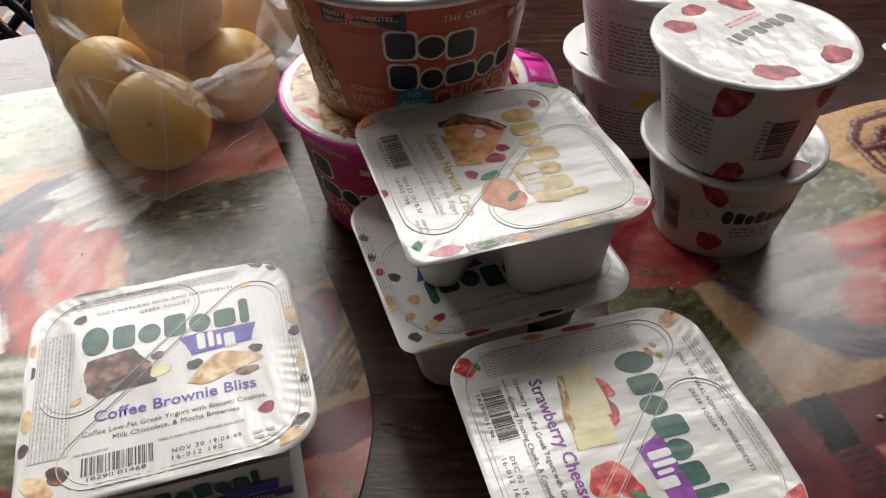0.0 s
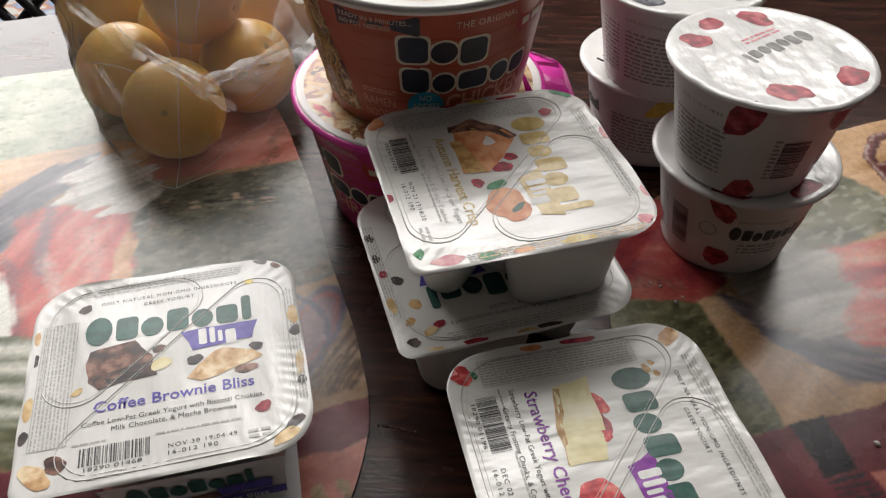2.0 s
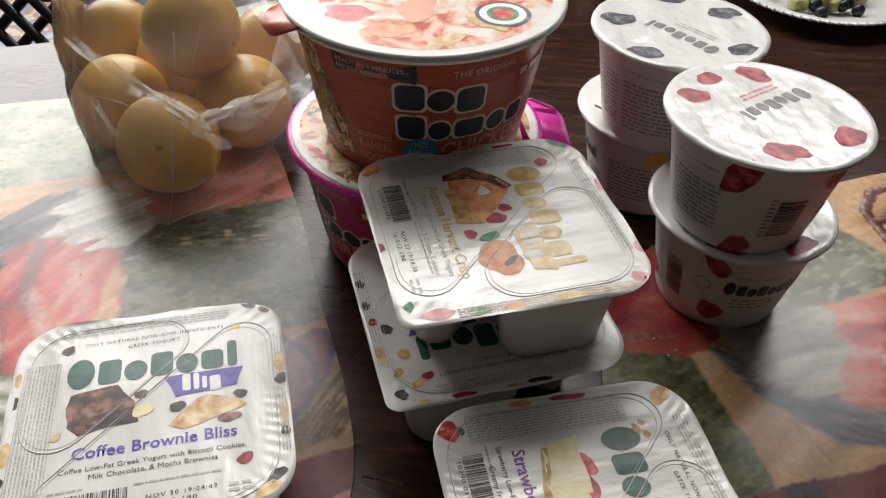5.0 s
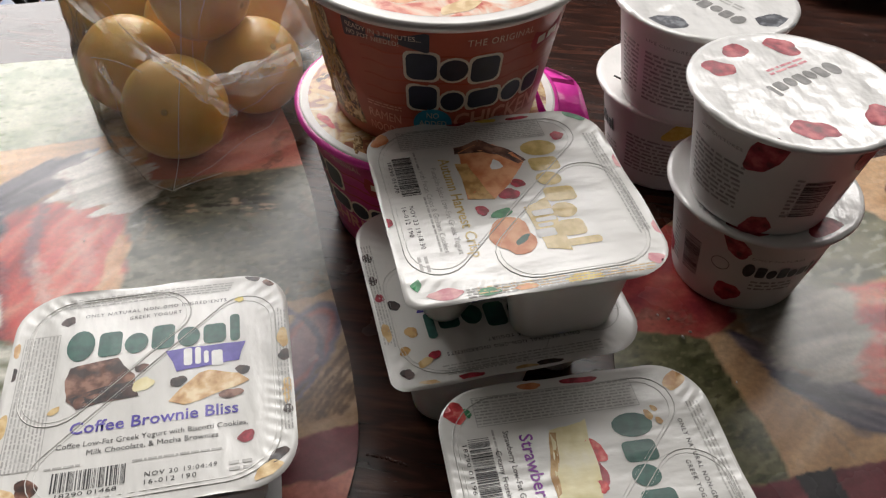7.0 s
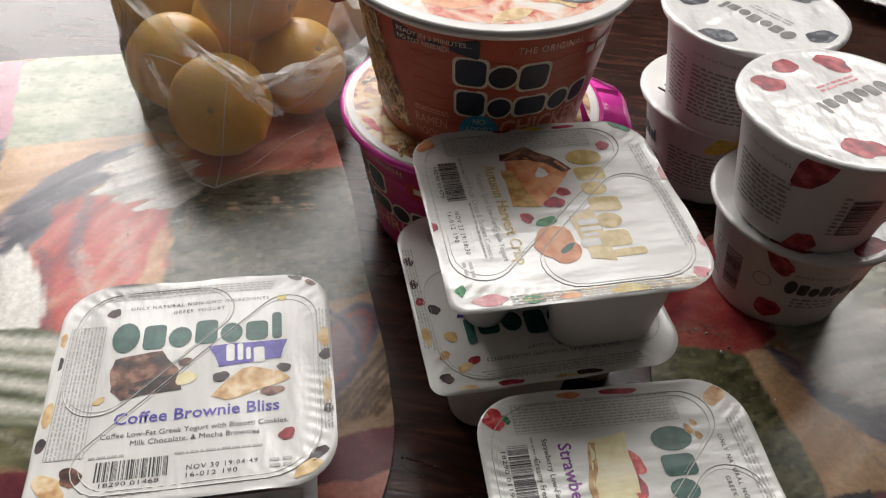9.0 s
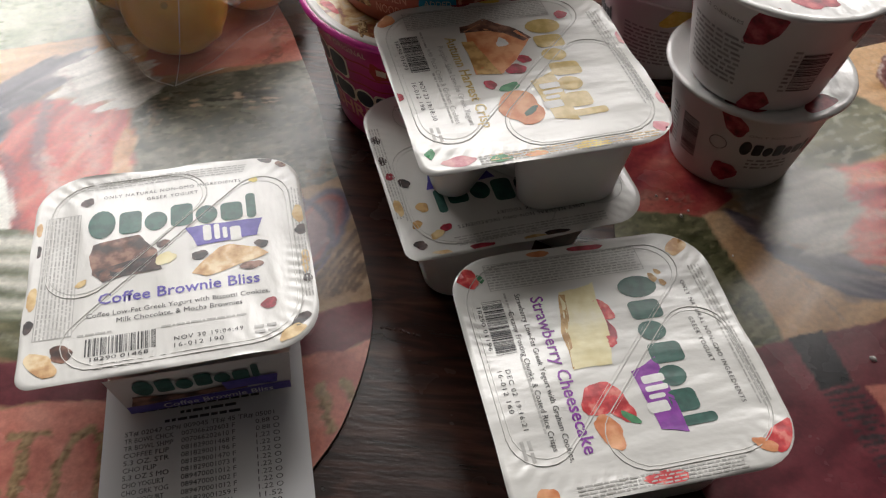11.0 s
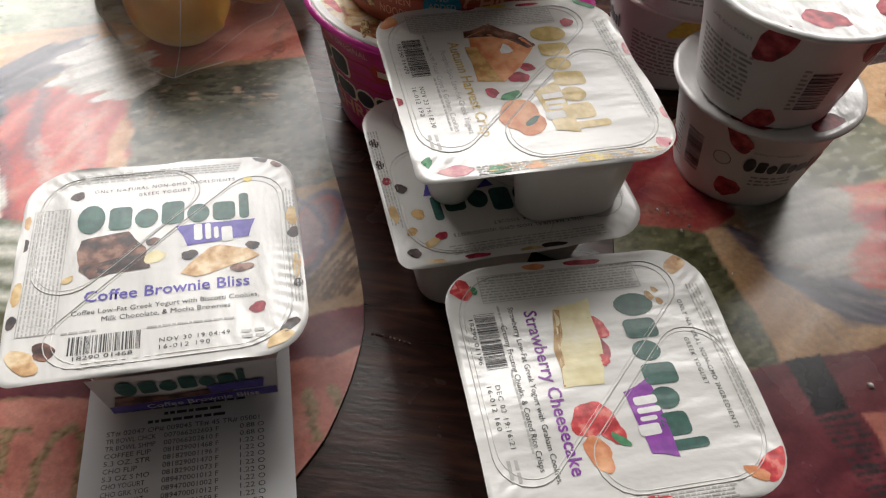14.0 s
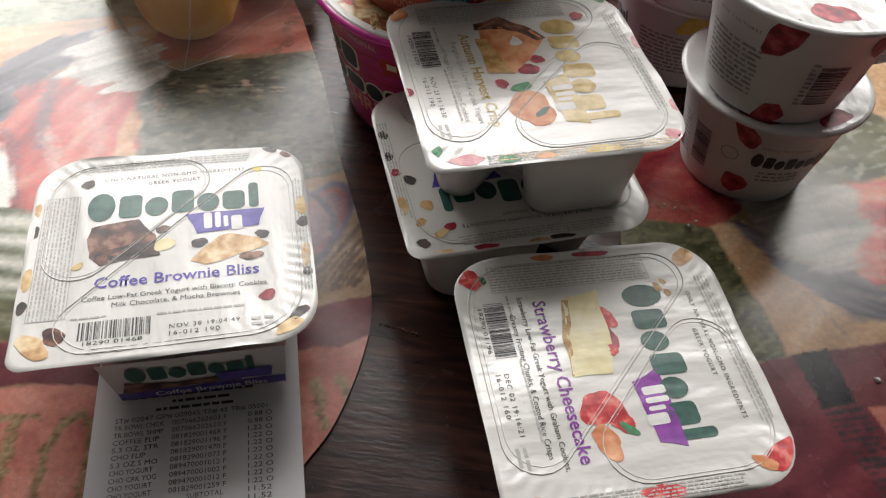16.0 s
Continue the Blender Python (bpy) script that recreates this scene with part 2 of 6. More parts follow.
# Whitish see-through colour that imitates broad sheen on the bag's folds.
def sheen_material():
    m = bpy.data.materials.new("milky_sheen")
    m.use_nodes = True
    nt = m.node_tree
    nt.nodes.remove(nt.nodes["Principled BSDF"])
    clear, white, mix = (nt.nodes.new(k) for k in ("ShaderNodeBsdfTransparent", "ShaderNodeBsdfTranslucent", "ShaderNodeMixShader"))
    white.inputs[0].default_value = (0.9, 0.9, 0.88, 1)
    r = nt.nodes.new("ShaderNodeMapRange")
    r.inputs["From Min"].default_value, r.inputs["From Max"].default_value = 0.35, 0.7
    r.inputs["To Min"].default_value, r.inputs["To Max"].default_value = 0.02, 0.4
    nt.links.new(noise_tex(nt, 70, 5, (1, 0.5, 1), (0, 0, 0.6)), r.inputs[0])
    nt.links.new(r.outputs[0], mix.inputs[0])
    for a, b in ((clear.outputs[0], mix.inputs[1]), (white.outputs[0], mix.inputs[2]), (mix.outputs[0], nt.nodes["Material Output"].inputs[0])):
        nt.links.new(a, b)
    return m


film_sheen = sheen_material()


# ---- mesh helpers: each gives (points, faces) ----
def thing(name, m, label, category, group="", kind=""):
    ob = new(name)
    ob.empty_display_size = 0.02
    ob.matrix_world = m
    return tagged(ob, label, category, group, kind)


def mesh_of(name, vf, mat, smooth=True):
    me = bpy.data.meshes.new(name)
    me.from_pydata([tuple(v) for v in vf[0]], [], [tuple(f) for f in vf[1]])
    me.materials.append(mat)
    if smooth:
        me.shade_smooth()
    me.update()
    return me


def part(name, vf, mat, parent, label="", smooth=True, kind=""):
    ob = new(name, mesh_of(name, vf, mat, smooth))
    ob.parent = parent
    return tagged(ob, label, "", "", kind)


def solo(name, vf, mat, m, label, category, group="", kind="", smooth=True):
    ob = new(name, mesh_of(name, vf, mat, smooth))
    ob.matrix_world = m
    return tagged(ob, label, category, group, kind)


def joined(*many):
    vs, fs = [], []
    for v, f in many:
        k = len(vs)
        vs += list(v)
        fs += [tuple(i + k for i in q) for q in f]
    return vs, fs


def moved(vf, x=0, y=0, z=0, turn=0.0, size=1.0):
    c, s = math.cos(turn) * size, math.sin(turn) * size
    return [(x + c * p[0] - s * p[1], y + s * p[0] + c * p[1], z + p[2] * size) for p in vf[0]], vf[1]


def box(x0, x1, y0, y1, z0, z1):
    v = [(x, y, z) for z in (z0, z1) for x, y in ((x0, y0), (x1, y0), (x1, y1), (x0, y1))]
    return v, [(3, 2, 1, 0), (4, 5, 6, 7), (0, 1, 5, 4), (1, 2, 6, 5), (2, 3, 7, 6), (3, 0, 4, 7)]


def round_poly(corners, r, n=6):
    """Outline with rounded corners; r is one radius or one for each corner."""
    out, k = [], len(corners)
    for i in range(k):
        p, a, b = (np.array(corners[j % k], float) for j in (i, i - 1, i + 1))
        da, db = a - p, b - p
        la, lb = np.linalg.norm(da), np.linalg.norm(db)
        da, db = da / la, db / lb
        half = math.acos(max(-1, min(1, float(da @ db)))) / 2
        rad = r[i] if isinstance(r, (list, tuple)) else r
        cut = min(rad / math.tan(half), 0.48 * la, 0.48 * lb)
        rad = cut * math.tan(half)
        mid = p + (da + db) / np.linalg.norm(da + db) * rad / math.sin(half)
        s, e = p + da * cut - mid, p + db * cut - mid
        a0, a1 = math.atan2(s[1], s[0]), math.atan2(e[1], e[0])
        d = (a1 - a0 + math.pi) % (2 * math.pi) - math.pi
        out += [(mid[0] + rad * math.cos(a0 + d * j / n), mid[1] + rad * math.sin(a0 + d * j / n)) for j in range(n + 1)]
    return out


def resampled(outline, step):
    """The same closed line with points no further apart than step."""
    out = []
    for p, q in zip(outline, outline[1:] + outline[:1]):
        n = max(1, math.ceil(math.dist(p, q) / step))
        out += [(p[0] + (q[0] - p[0]) * j / n, p[1] + (q[1] - p[1]) * j / n) for j in range(n)]
    return out


def loft(rings, bottom=True, top=True):
    n = len(rings[0])
    vs = [p for ring in rings for p in ring]
    fs = [(a * n + i, a * n + (i + 1) % n, (a + 1) * n + (i + 1) % n, (a + 1) * n + i) for a in range(len(rings) - 1) for i in range(n)]
    if bottom:
        fs.append(tuple(reversed(range(n))))
    if top:
        fs.append(tuple((len(rings) - 1) * n + i for i in range(n)))
    return vs, fs


def ring_at(outline, z, size=1.0, cx=0.0, cy=0.0):
    return [(cx + (x - cx) * size, cy + (y - cy) * size, z) for x, y in outline]


def revolve(profile, n=72):
    return loft([[(r * math.cos(2 * math.pi * i / n), r * math.sin(2 * math.pi * i / n), z) for i in range(n)] for r, z in profile])


def tube(points, r, closed=False, n=6):
    pts = [np.array(p, float) for p in points]
    rings = []
    for i, p in enumerate(pts):
        a = pts[i - 1] if closed or i else p
        b = pts[(i + 1) % len(pts)] if closed or i + 1 < len(pts) else p
        t = (b - a) / (np.linalg.norm(b - a) + 1e-12)
        side = np.cross(t, (0, 0, 1)) if abs(t[2]) < 0.95 else np.cross(t, (1, 0, 0))
        side /= np.linalg.norm(side)
        up = np.cross(side, t)
        rad = r(i / max(1, len(pts) - 1)) if callable(r) else r
        rings.append([tuple(p + rad * (math.cos(2 * math.pi * j / n) * side + math.sin(2 * math.pi * j / n) * up)) for j in range(n)])
    if closed:
        rings.append(rings[0])
    return loft(rings, not closed, not closed)


def fan(outline, z=0.0):
    """A flat shape with a middle point, so that it can be bent."""
    cx, cy = sum(p[0] for p in outline) / len(outline), sum(p[1] for p in outline) / len(outline)
    n = len(outline)
    vs = [(cx, cy, z)] + [(cx + (x - cx) * 0.55, cy + (y - cy) * 0.55, z) for x, y in outline] + [(x, y, z) for x, y in outline]
    fs = [(0, 1 + i, 1 + (i + 1) % n) for i in range(n)] + [(1 + i, 1 + n + i, 1 + n + (i + 1) % n, 1 + (i + 1) % n) for i in range(n)]
    return vs, fs


def blob(cx, cy, rx, ry, turn=0.0, seed=1, rough=0.14, n=20, z=0.0):
    rnd = random.Random(seed)
    ph = [rnd.uniform(0, 6.28) for _ in range(4)]
    out = []
    for i in range(n):
        a = 2 * math.pi * i / n
        k = 1 + rough * (0.6 * math.sin(2 * a + ph[0]) + 0.5 * math.sin(3 * a + ph[1]) + 0.4 * math.sin(5 * a + ph[2])) + rnd.uniform(-0.3, 0.3) * rough
        x, y = rx * k * math.cos(a), ry * k * math.sin(a)
        out.append((cx + x * math.cos(turn) - y * math.sin(turn), cy + x * math.sin(turn) + y * math.cos(turn)))
    return fan(out, z)


def ragged(corners, jag=0.0012, step=0.004, seed=1):
    """A polygon whose sides wander a little, as brushed paint does."""
    out = []
    rnd = random.Random(seed)
    for i, p in enumerate(corners):
        q = corners[(i + 1) % len(corners)]
        d = math.dist(p, q)
        n = max(1, int(d / step))
        for j in range(n):
            x, y = p[0] + (q[0] - p[0]) * j / n, p[1] + (q[1] - p[1]) * j / n
            out.append((x + jag * noise.noise((x * 90, y * 90, seed)) * 2 + rnd.uniform(-0.3, 0.3) * jag, y + jag * noise.noise((x * 90, y * 90, seed + 7.7)) * 2))
    return out


def curve_through(points, n=8):
    """A closed smooth line through points."""
    out, k = [], len(points)
    for i in range(k):
        p0, p1, p2, p3 = (np.array(points[(i + j) % k], float) for j in (-1, 0, 1, 2))
        for j in range(n):
            t = j / n
            out.append(tuple(0.5 * (2 * p1 + (p2 - p0) * t + (2 * p0 - 5 * p1 + 4 * p2 - p3) * t * t + (3 * p1 - p0 - 3 * p2 + p3) * t ** 3)))
    return out


def flat(outline, z):
    return [(x, y, z) for x, y in outline], [tuple(range(len(outline)))]


LETTERS = {}


def text(s, width, height=None, z=0.0, spacing=1.0, bold=0.0):
    """Flat letters with the left end of their base line at the origin, width metres long."""
    if (s, spacing, bold) not in LETTERS:
        cu = bpy.data.curves.new("letters", "FONT")
        cu.body, cu.size, cu.resolution_u, cu.space_character = s, 1.0, 2, spacing
        cu.offset = bold
        ob = bpy.data.objects.new("letters", cu)
        me = ob.to_mesh()
        LETTERS[s, spacing, bold] = [tuple(v.co) for v in me.vertices], [tuple(p.vertices) for p in me.polygons]
        ob.to_mesh_clear()
        bpy.data.objects.remove(ob)
        bpy.data.curves.remove(cu)
    vs, fs = LETTERS[s, spacing, bold]
    x0, x1 = min(v[0] for v in vs), max(v[0] for v in vs)
    k = width / (x1 - x0)
    ky = k if height is None else height / 0.73
    return [((v[0] - x0) * k, v[1] * ky, z) for v in vs], fs


def small_print(w, h, lines, seed=1, z=0.0, fill=0.62):
    """Lines of words too small to read, as bars, from the upper left corner down."""
    rnd = random.Random(seed)
    many, pitch = [], h / lines
    for i in range(lines):
        x, y = 0.0, -(i + 0.5) * pitch
        while x < w * 0.97:
            k = min(rnd.uniform(1.2, 5.0) * pitch * 0.55, w - x)
            many.append(flat([(x, y - pitch * fill / 2), (x + k, y - pitch * fill / 2), (x + k, y + pitch * fill / 2), (x, y + pitch * fill / 2)], z))
            x += k + pitch * 0.42
    return joined(*many)


def barcode(w, h, seed=1, z=0.0):
    rnd = random.Random(seed)
    many, x = [], 0.0
    while x < w:
        k = rnd.choice((0.5, 0.5, 1.0, 1.5)) * w / 62
        many.append(flat([(x, 0), (min(x + k, w), 0), (min(x + k, w), h), (x, h)], z))
        x += k + rnd.choice((0.5, 0.5, 1.0, 1.5)) * w / 62
    return joined(*many)


def ladder(w, h, z, seed):
    """A barcode of level bars, each in short lengths so that it can be bent."""
    rnd_ = random.Random(seed)
    many, y = [], z
    while y < z + h:
        k = rnd_.choice((0.5, 0.5, 1.0, 1.5)) * h / 50
        many += [flat([(w * i / 6, y), (w * (i + 1) / 6, y), (w * (i + 1) / 6, y + k), (w * i / 6, y + k)], 0) for i in range(6)]
        y += k + rnd_.choice((0.5, 0.5, 1.0, 1.5)) * h / 50
    return joined(*many)


def disc(cx, cy, rx, ry, n=16):
    return [(cx + rx * math.cos(2 * math.pi * i / n), cy + ry * math.sin(2 * math.pi * i / n)) for i in range(n)]


def slab(x0, x1, y0, y1, r):
    return round_poly([(x0, y0), (x1, y0), (x1, y1), (x0, y1)], r, 3)


def word_blocks(w, h, rise=0.66):
    """A brand's mark as a row of plain rounded blocks, high and low: a list of shapes."""
    k, low = w / 7.6, h * rise
    shapes = [[disc(0.6 * k, h * 0.47, 0.6 * k, h * 0.52)],
              [slab(1.36 * k, 2.36 * k, 0, h * 0.84, 0.24 * k)],
              [disc(3.0 * k, low * 0.5, 0.52 * k, low * 0.54)],
              [slab(3.66 * k, 4.66 * k, 0, h * 0.84, 0.24 * k)],
              [disc(5.28 * k, low * 0.48, 0.5 * k, low * 0.52)],
              [slab(5.92 * k, 6.92 * k, 0, low, 0.24 * k)],
              [slab(7.1 * k, 7.54 * k, 0, h * 0.92, 0.18 * k)]]
    return [joined(*(moved(fan(o), z=0.00002 * i) for i, o in enumerate(some))) for some in shapes]


def bent(vf, radius, start=0.0, lift=0.0003):
    """Lay a flat shape round an upright cone: x along the girth, y up; radius gives the wall's radius at a height."""
    out = []
    for x, y, z in vf[0]:
        r = radius(y)
        a = start + x / radius(0.03)
        out.append(((r + lift + z) * math.cos(a), (r + lift + z) * math.sin(a), y))
    return out, vf[1]


# ---- the room ----
def wall_with_openings(x0, x1, z0, z1, y, thick, openings):
    xs = sorted({x0, x1, *(v for o in openings for v in o[:2])})
    many = []
    for a, b in zip(xs, xs[1:]):
        hole = [o for o in openings if o[0] <= a and b <= o[1]]
        spans = [(z0, hole[0][2]), (hole[0][3], z1)] if hole else [(z0, z1)]
        many += [box(a, b, y, y + thick, c, d) for c, d in spans]
    return joined(*many)


FLOOR, CEIL = -0.75, 1.75
# Walls and ceiling stay out of view; their tones only set the bounce light.
solo("wall_north", wall_with_openings(-2.2, 2.2, FLOOR, CEIL, WALL_Y + 0.04, 0.14, (WIN_A, WIN_B, WIN_C)), wall_low_bounce, Matrix(), "unseen wall with three window openings, dark to limit bounce light", "wall", kind="structure", smooth=False)
solo("wall_south", box(-2.2, 2.2, -2.34, -2.2, FLOOR, CEIL), wall_low_bounce, Matrix(), "unseen wall behind the table, dark to limit bounce light", "wall", kind="structure", smooth=False)
solo("wall_west", box(-2.34, -2.2, -2.34, WALL_Y + 0.18, FLOOR, CEIL), wall_low_bounce, Matrix(), "unseen side wall of the room, dark to limit bounce light", "wall", kind="structure", smooth=False)
solo("wall_east", box(2.2, 2.34, -2.34, WALL_Y + 0.18, FLOOR, CEIL), wall_low_bounce, Matrix(), "unseen side wall of the room, dark to limit bounce light", "wall", kind="structure", smooth=False)
solo("floor", box(-2.34, 2.34, -2.34, WALL_Y + 0.18, FLOOR - 0.1, FLOOR), floor_mat, Matrix(), "dark floor under the table", "floor", kind="structure", smooth=False)
solo("ceiling", box(-2.34, 2.34, -2.34, WALL_Y + 0.18, CEIL, CEIL + 0.1), ceiling_bounce, Matrix(), "unseen ceiling of the room, paler to bounce light down", "ceiling", kind="structure", smooth=False)
for k, (x0, x1, z0, z1) in enumerate((WIN_A, WIN_B, WIN_C)):
    w = thing("window_%d" % (k + 1), pose(0, WALL_Y + 0.1, 0), "white painted window frame in the wall", "window", kind="structure")
    part("window_frame", joined(box(x0, x1, 0, 0.05, z0, z0 + 0.04), box(x0, x1, 0, 0.05, z1 - 0.04, z1), box(x0, x0 + 0.04, 0, 0.05, z0 + 0.04, z1 - 0.04), box(x1 - 0.04, x1, 0, 0.05, z0 + 0.04, z1 - 0.04)), frame_white, w, smooth=False)

# ---- the table ----
TABLE = round_poly([(-0.95, -0.45), (0.95, -0.45), (0.95, 1.12), (0.12, 0.97), (-0.2, 0.7), (-0.287, 0.663), (-0.95, 0.53)], 0.03, 5)
table = thing("dining_table", pose(0, 0, 0), "dark brown wooden dining table with a worn polished top", "table")
part("tabletop", loft([ring_at(TABLE, -0.03), ring_at(TABLE, -0.003), ring_at(TABLE, 0, 0.997, 0, 0.3)]), wood, table, smooth=False)
for x, y in ((-0.8, -0.35), (0.8, -0.35), (0.8, 0.95), (-0.75, 0.42)):
    part("table_leg", box(x - 0.035, x + 0.035, y - 0.035, y + 0.035, FLOOR, -0.03), wood, table, smooth=False)

knot = plain("wood_knot", (0.3, (0.012, 0.006, 0.005)), (0.7, (0.03, 0.016, 0.012)), rough=0.4)
for rx, ry in ((0.024, 0.017), (0.021, 0.0145), (0.012, 0.009), (0.0105, 0.0075)):
    part("knot_ring", moved(tube([(rx * math.cos(a) * (1 + 0.06 * math.sin(3 * a)), ry * math.sin(a), 0) for a in np.linspace(0, 6.28, 30)[:-1]], 0.00035, True, 4), -0.252, 0.620, -0.0003, 0.3), knot, table, "dark ring of a knot")
for k in range(16):
    t = k / 15
    part("dent", moved(revolve([(0.0002, 0.0004), (0.0007, 0.0003), (0.0009, -0.0002)], 8), 0.0388 + 0.0161 * t + 0.0012 * math.sin(k), 0.3142 + -0.0029 * t + 0.003 * t * (1 - t), 0), wood, table)

# ---- placemats: laminated sheets with a softly painted print ----
def lattice_noise(x, y, seed):
    """Smooth noise from 0 to 1, one cell to a unit."""
    grid = np.random.default_rng(seed).random((97, 97))
    i, j = np.floor(x).astype(int), np.floor(y).astype(int)
    u, v = x - i, y - j
    u, v = u * u * (3 - 2 * u), v * v * (3 - 2 * v)
    i0, j0, i1, j1 = i % 97, j % 97, (i + 1) % 97, (j + 1) % 97
    return (grid[i0, j0] * (1 - u) + grid[i1, j0] * u) * (1 - v) + (grid[i0, j1] * (1 - u) + grid[i1, j1] * u) * v


def brushed(x, y, angle, along, across, seed):
    """Noise drawn out along an angle; along and across are cells to the metre."""
    c, s_ = math.cos(angle), math.sin(angle)
    p, q = x * c + y * s_, -x * s_ + y * c
    q = q + 0.004 * (lattice_noise(x * 60, y * 60, seed + 5) - 0.5)
    n = 0.5 * lattice_noise(p * along, q * across, seed) + 0.3 * lattice_noise(p * along * 1.9, q * across * 1.9, seed + 1) + 0.2 * lattice_noise(p * along * 3.2, q * across * 3.2, seed + 2)
    return np.clip((n - 0.5) * 1.9 + 0.5, 0, 1)


def depth_inside(x, y, poly):
    """Distance to a polygon's outline, positive inside it, and the nearest point."""
    best, inside = np.full(x.shape, 1e9), np.zeros(x.shape, bool)
    nx_, ny_ = x.copy(), y.copy()
    for (x0, y0), (x1, y1) in zip(poly, list(poly[1:]) + [poly[0]]):
        dx, dy = x1 - x0, y1 - y0
        t = np.clip(((x - x0) * dx + (y - y0) * dy) / (dx * dx + dy * dy + 1e-15), 0, 1)
        px, py = x0 + t * dx, y0 + t * dy
        d = np.hypot(x - px, y - py)
        near = d < best
        best, nx_, ny_ = np.where(near, d, best), np.where(near, px, nx_), np.where(near, py, ny_)
        if dy:
            inside ^= ((y0 > y) != (y1 > y)) & (x < dx * (y - y0) / dy + x0)
    return np.where(inside, best, -best), nx_, ny_


def along_line(x, y, points):
    best = np.full(x.shape, 1e9)
    for (x0, y0), (x1, y1) in zip(points, points[1:]):
        dx, dy = x1 - x0, y1 - y0
        t = np.clip(((x - x0) * dx + (y - y0) * dy) / (dx * dx + dy * dy), 0, 1)
        best = np.minimum(best, np.hypot(x - x0 - t * dx, y - y0 - t * dy))
    return best


class Canvas:
    """The painted face of a mat: a fine sheet of points, each with its colour of paint."""

    def __init__(self, outline, ground, step=0.00115):
        xs = np.arange(min(p[0] for p in outline), max(p[0] for p in outline) + step, step)
        ys = np.arange(min(p[1] for p in outline), max(p[1] for p in outline) + step, step)
        self.nx, self.ny = len(xs), len(ys)
        gx, gy = np.meshgrid(xs, ys)
        self.x, self.y = gx.ravel(), gy.ravel()
        d, px, py = depth_inside(self.x, self.y, outline)
        self.keep = d > 0
        self.x, self.y = np.where(d > 0, self.x, px), np.where(d > 0, self.y, py)
        self.paint = np.zeros((len(self.x), 3))
        self.fill(None, ground, angle=0.5, along=25, across=120, seed=3)

    def blend(self, alpha, cols, tone, rows):
        cols = np.array(cols, float)
        k = np.clip(tone, 0, 1) * (len(cols) - 1)
        i = np.minimum(k.astype(int), len(cols) - 2)
        u = (k - i)[:, None]
        self.paint[rows] += (cols[i] * (1 - u) + cols[i + 1] * u - self.paint[rows]) * alpha[:, None]

    def region(self, poly, margin=0.012):
        if poly is None:
            return np.arange(len(self.x))
        q = np.array(poly)
        return np.nonzero((self.x > q[:, 0].min() - margin) & (self.x < q[:, 0].max() + margin) & (self.y > q[:, 1].min() - margin) & (self.y < q[:, 1].max() + margin))[0]

    def fill(self, poly, cols, soft=0.0012, fray=0.0012, angle=0.0, along=60, across=260, seed=1, most=1.0):
        """A painted area; fray lets its edge run out along the brush."""
        rows = self.region(poly)
        x, y = self.x[rows], self.y[rows]
        tone = brushed(x, y, angle, along, across, seed)
        alpha = np.full(len(rows), most)
        if poly is not None:
            d = depth_inside(x, y, poly)[0] + fray * 2 * (brushed(x, y, angle, along, across, seed + 9) - 0.5) + 0.0012 * (lattice_noise(x * 300, y * 300, seed) - 0.5)
            alpha = most * np.clip(d / soft + 0.5, 0, 1)
        self.blend(alpha, cols, tone, rows)

    def speckle(self, poly, colour, cells, share, angle=0.2, flat=2.5, seed=1, most=0.8):
        """Small dashes of another paint strewn over an area."""
        rows = self.region(poly)
        x, y = self.x[rows], self.y[rows]
        c, s_ = math.cos(angle), math.sin(angle)
        n = lattice_noise((x * c + y * s_) * cells / flat, (-x * s_ + y * c) * cells, seed)
        alpha = np.clip((n - (1 - share)) * 7, 0, 1) * most * np.clip(depth_inside(x, y, poly)[0] / 0.004 + 0.5, 0, 1)
        self.blend(alpha, [colour, colour], n, rows)

    def line(self, points, width, cols, soft=0.0008, seed=1, most=1.0, ragged_=0.0008):
        rows = self.region(points, width + 0.004)
        x, y = self.x[rows], self.y[rows]
        d = width / 2 - along_line(x, y, points) + ragged_ * (lattice_noise(x * 420, y * 420, seed) - 0.5) * 2
        self.blend(most * np.clip(d / soft + 0.5, 0, 1), cols, lattice_noise(x * 700, y * 700, seed + 3), rows)

    def face(self, ob, mat):
        n = self.nx
        i, j = np.meshgrid(np.arange(n - 1), np.arange(self.ny - 1))
        a_ = (j * n + i).ravel()
        quads = np.stack([a_, a_ + 1, a_ + 1 + n, a_ + n], 1)
        quads = quads[self.keep[quads].any(1)]
        used, flat_ = np.unique(quads, return_inverse=True)
        me = bpy.data.meshes.new("painted_face")
        z = np.full(len(used), 0.00136)
        me.from_pydata(np.stack([self.x[used], self.y[used], z], 1), [], flat_.reshape(-1, 4))
        tint = me.color_attributes.new("paint", "FLOAT_COLOR", "POINT")
        tint.data.foreach_set("color", np.hstack([np.clip(self.paint[used], 0, 1), np.ones((len(used), 1))]).ravel())
        me.materials.append(mat)
        me.update()
        face = new("painted_face", me)
        face.parent = ob
        return tagged(face, "painted print under clear laminate")


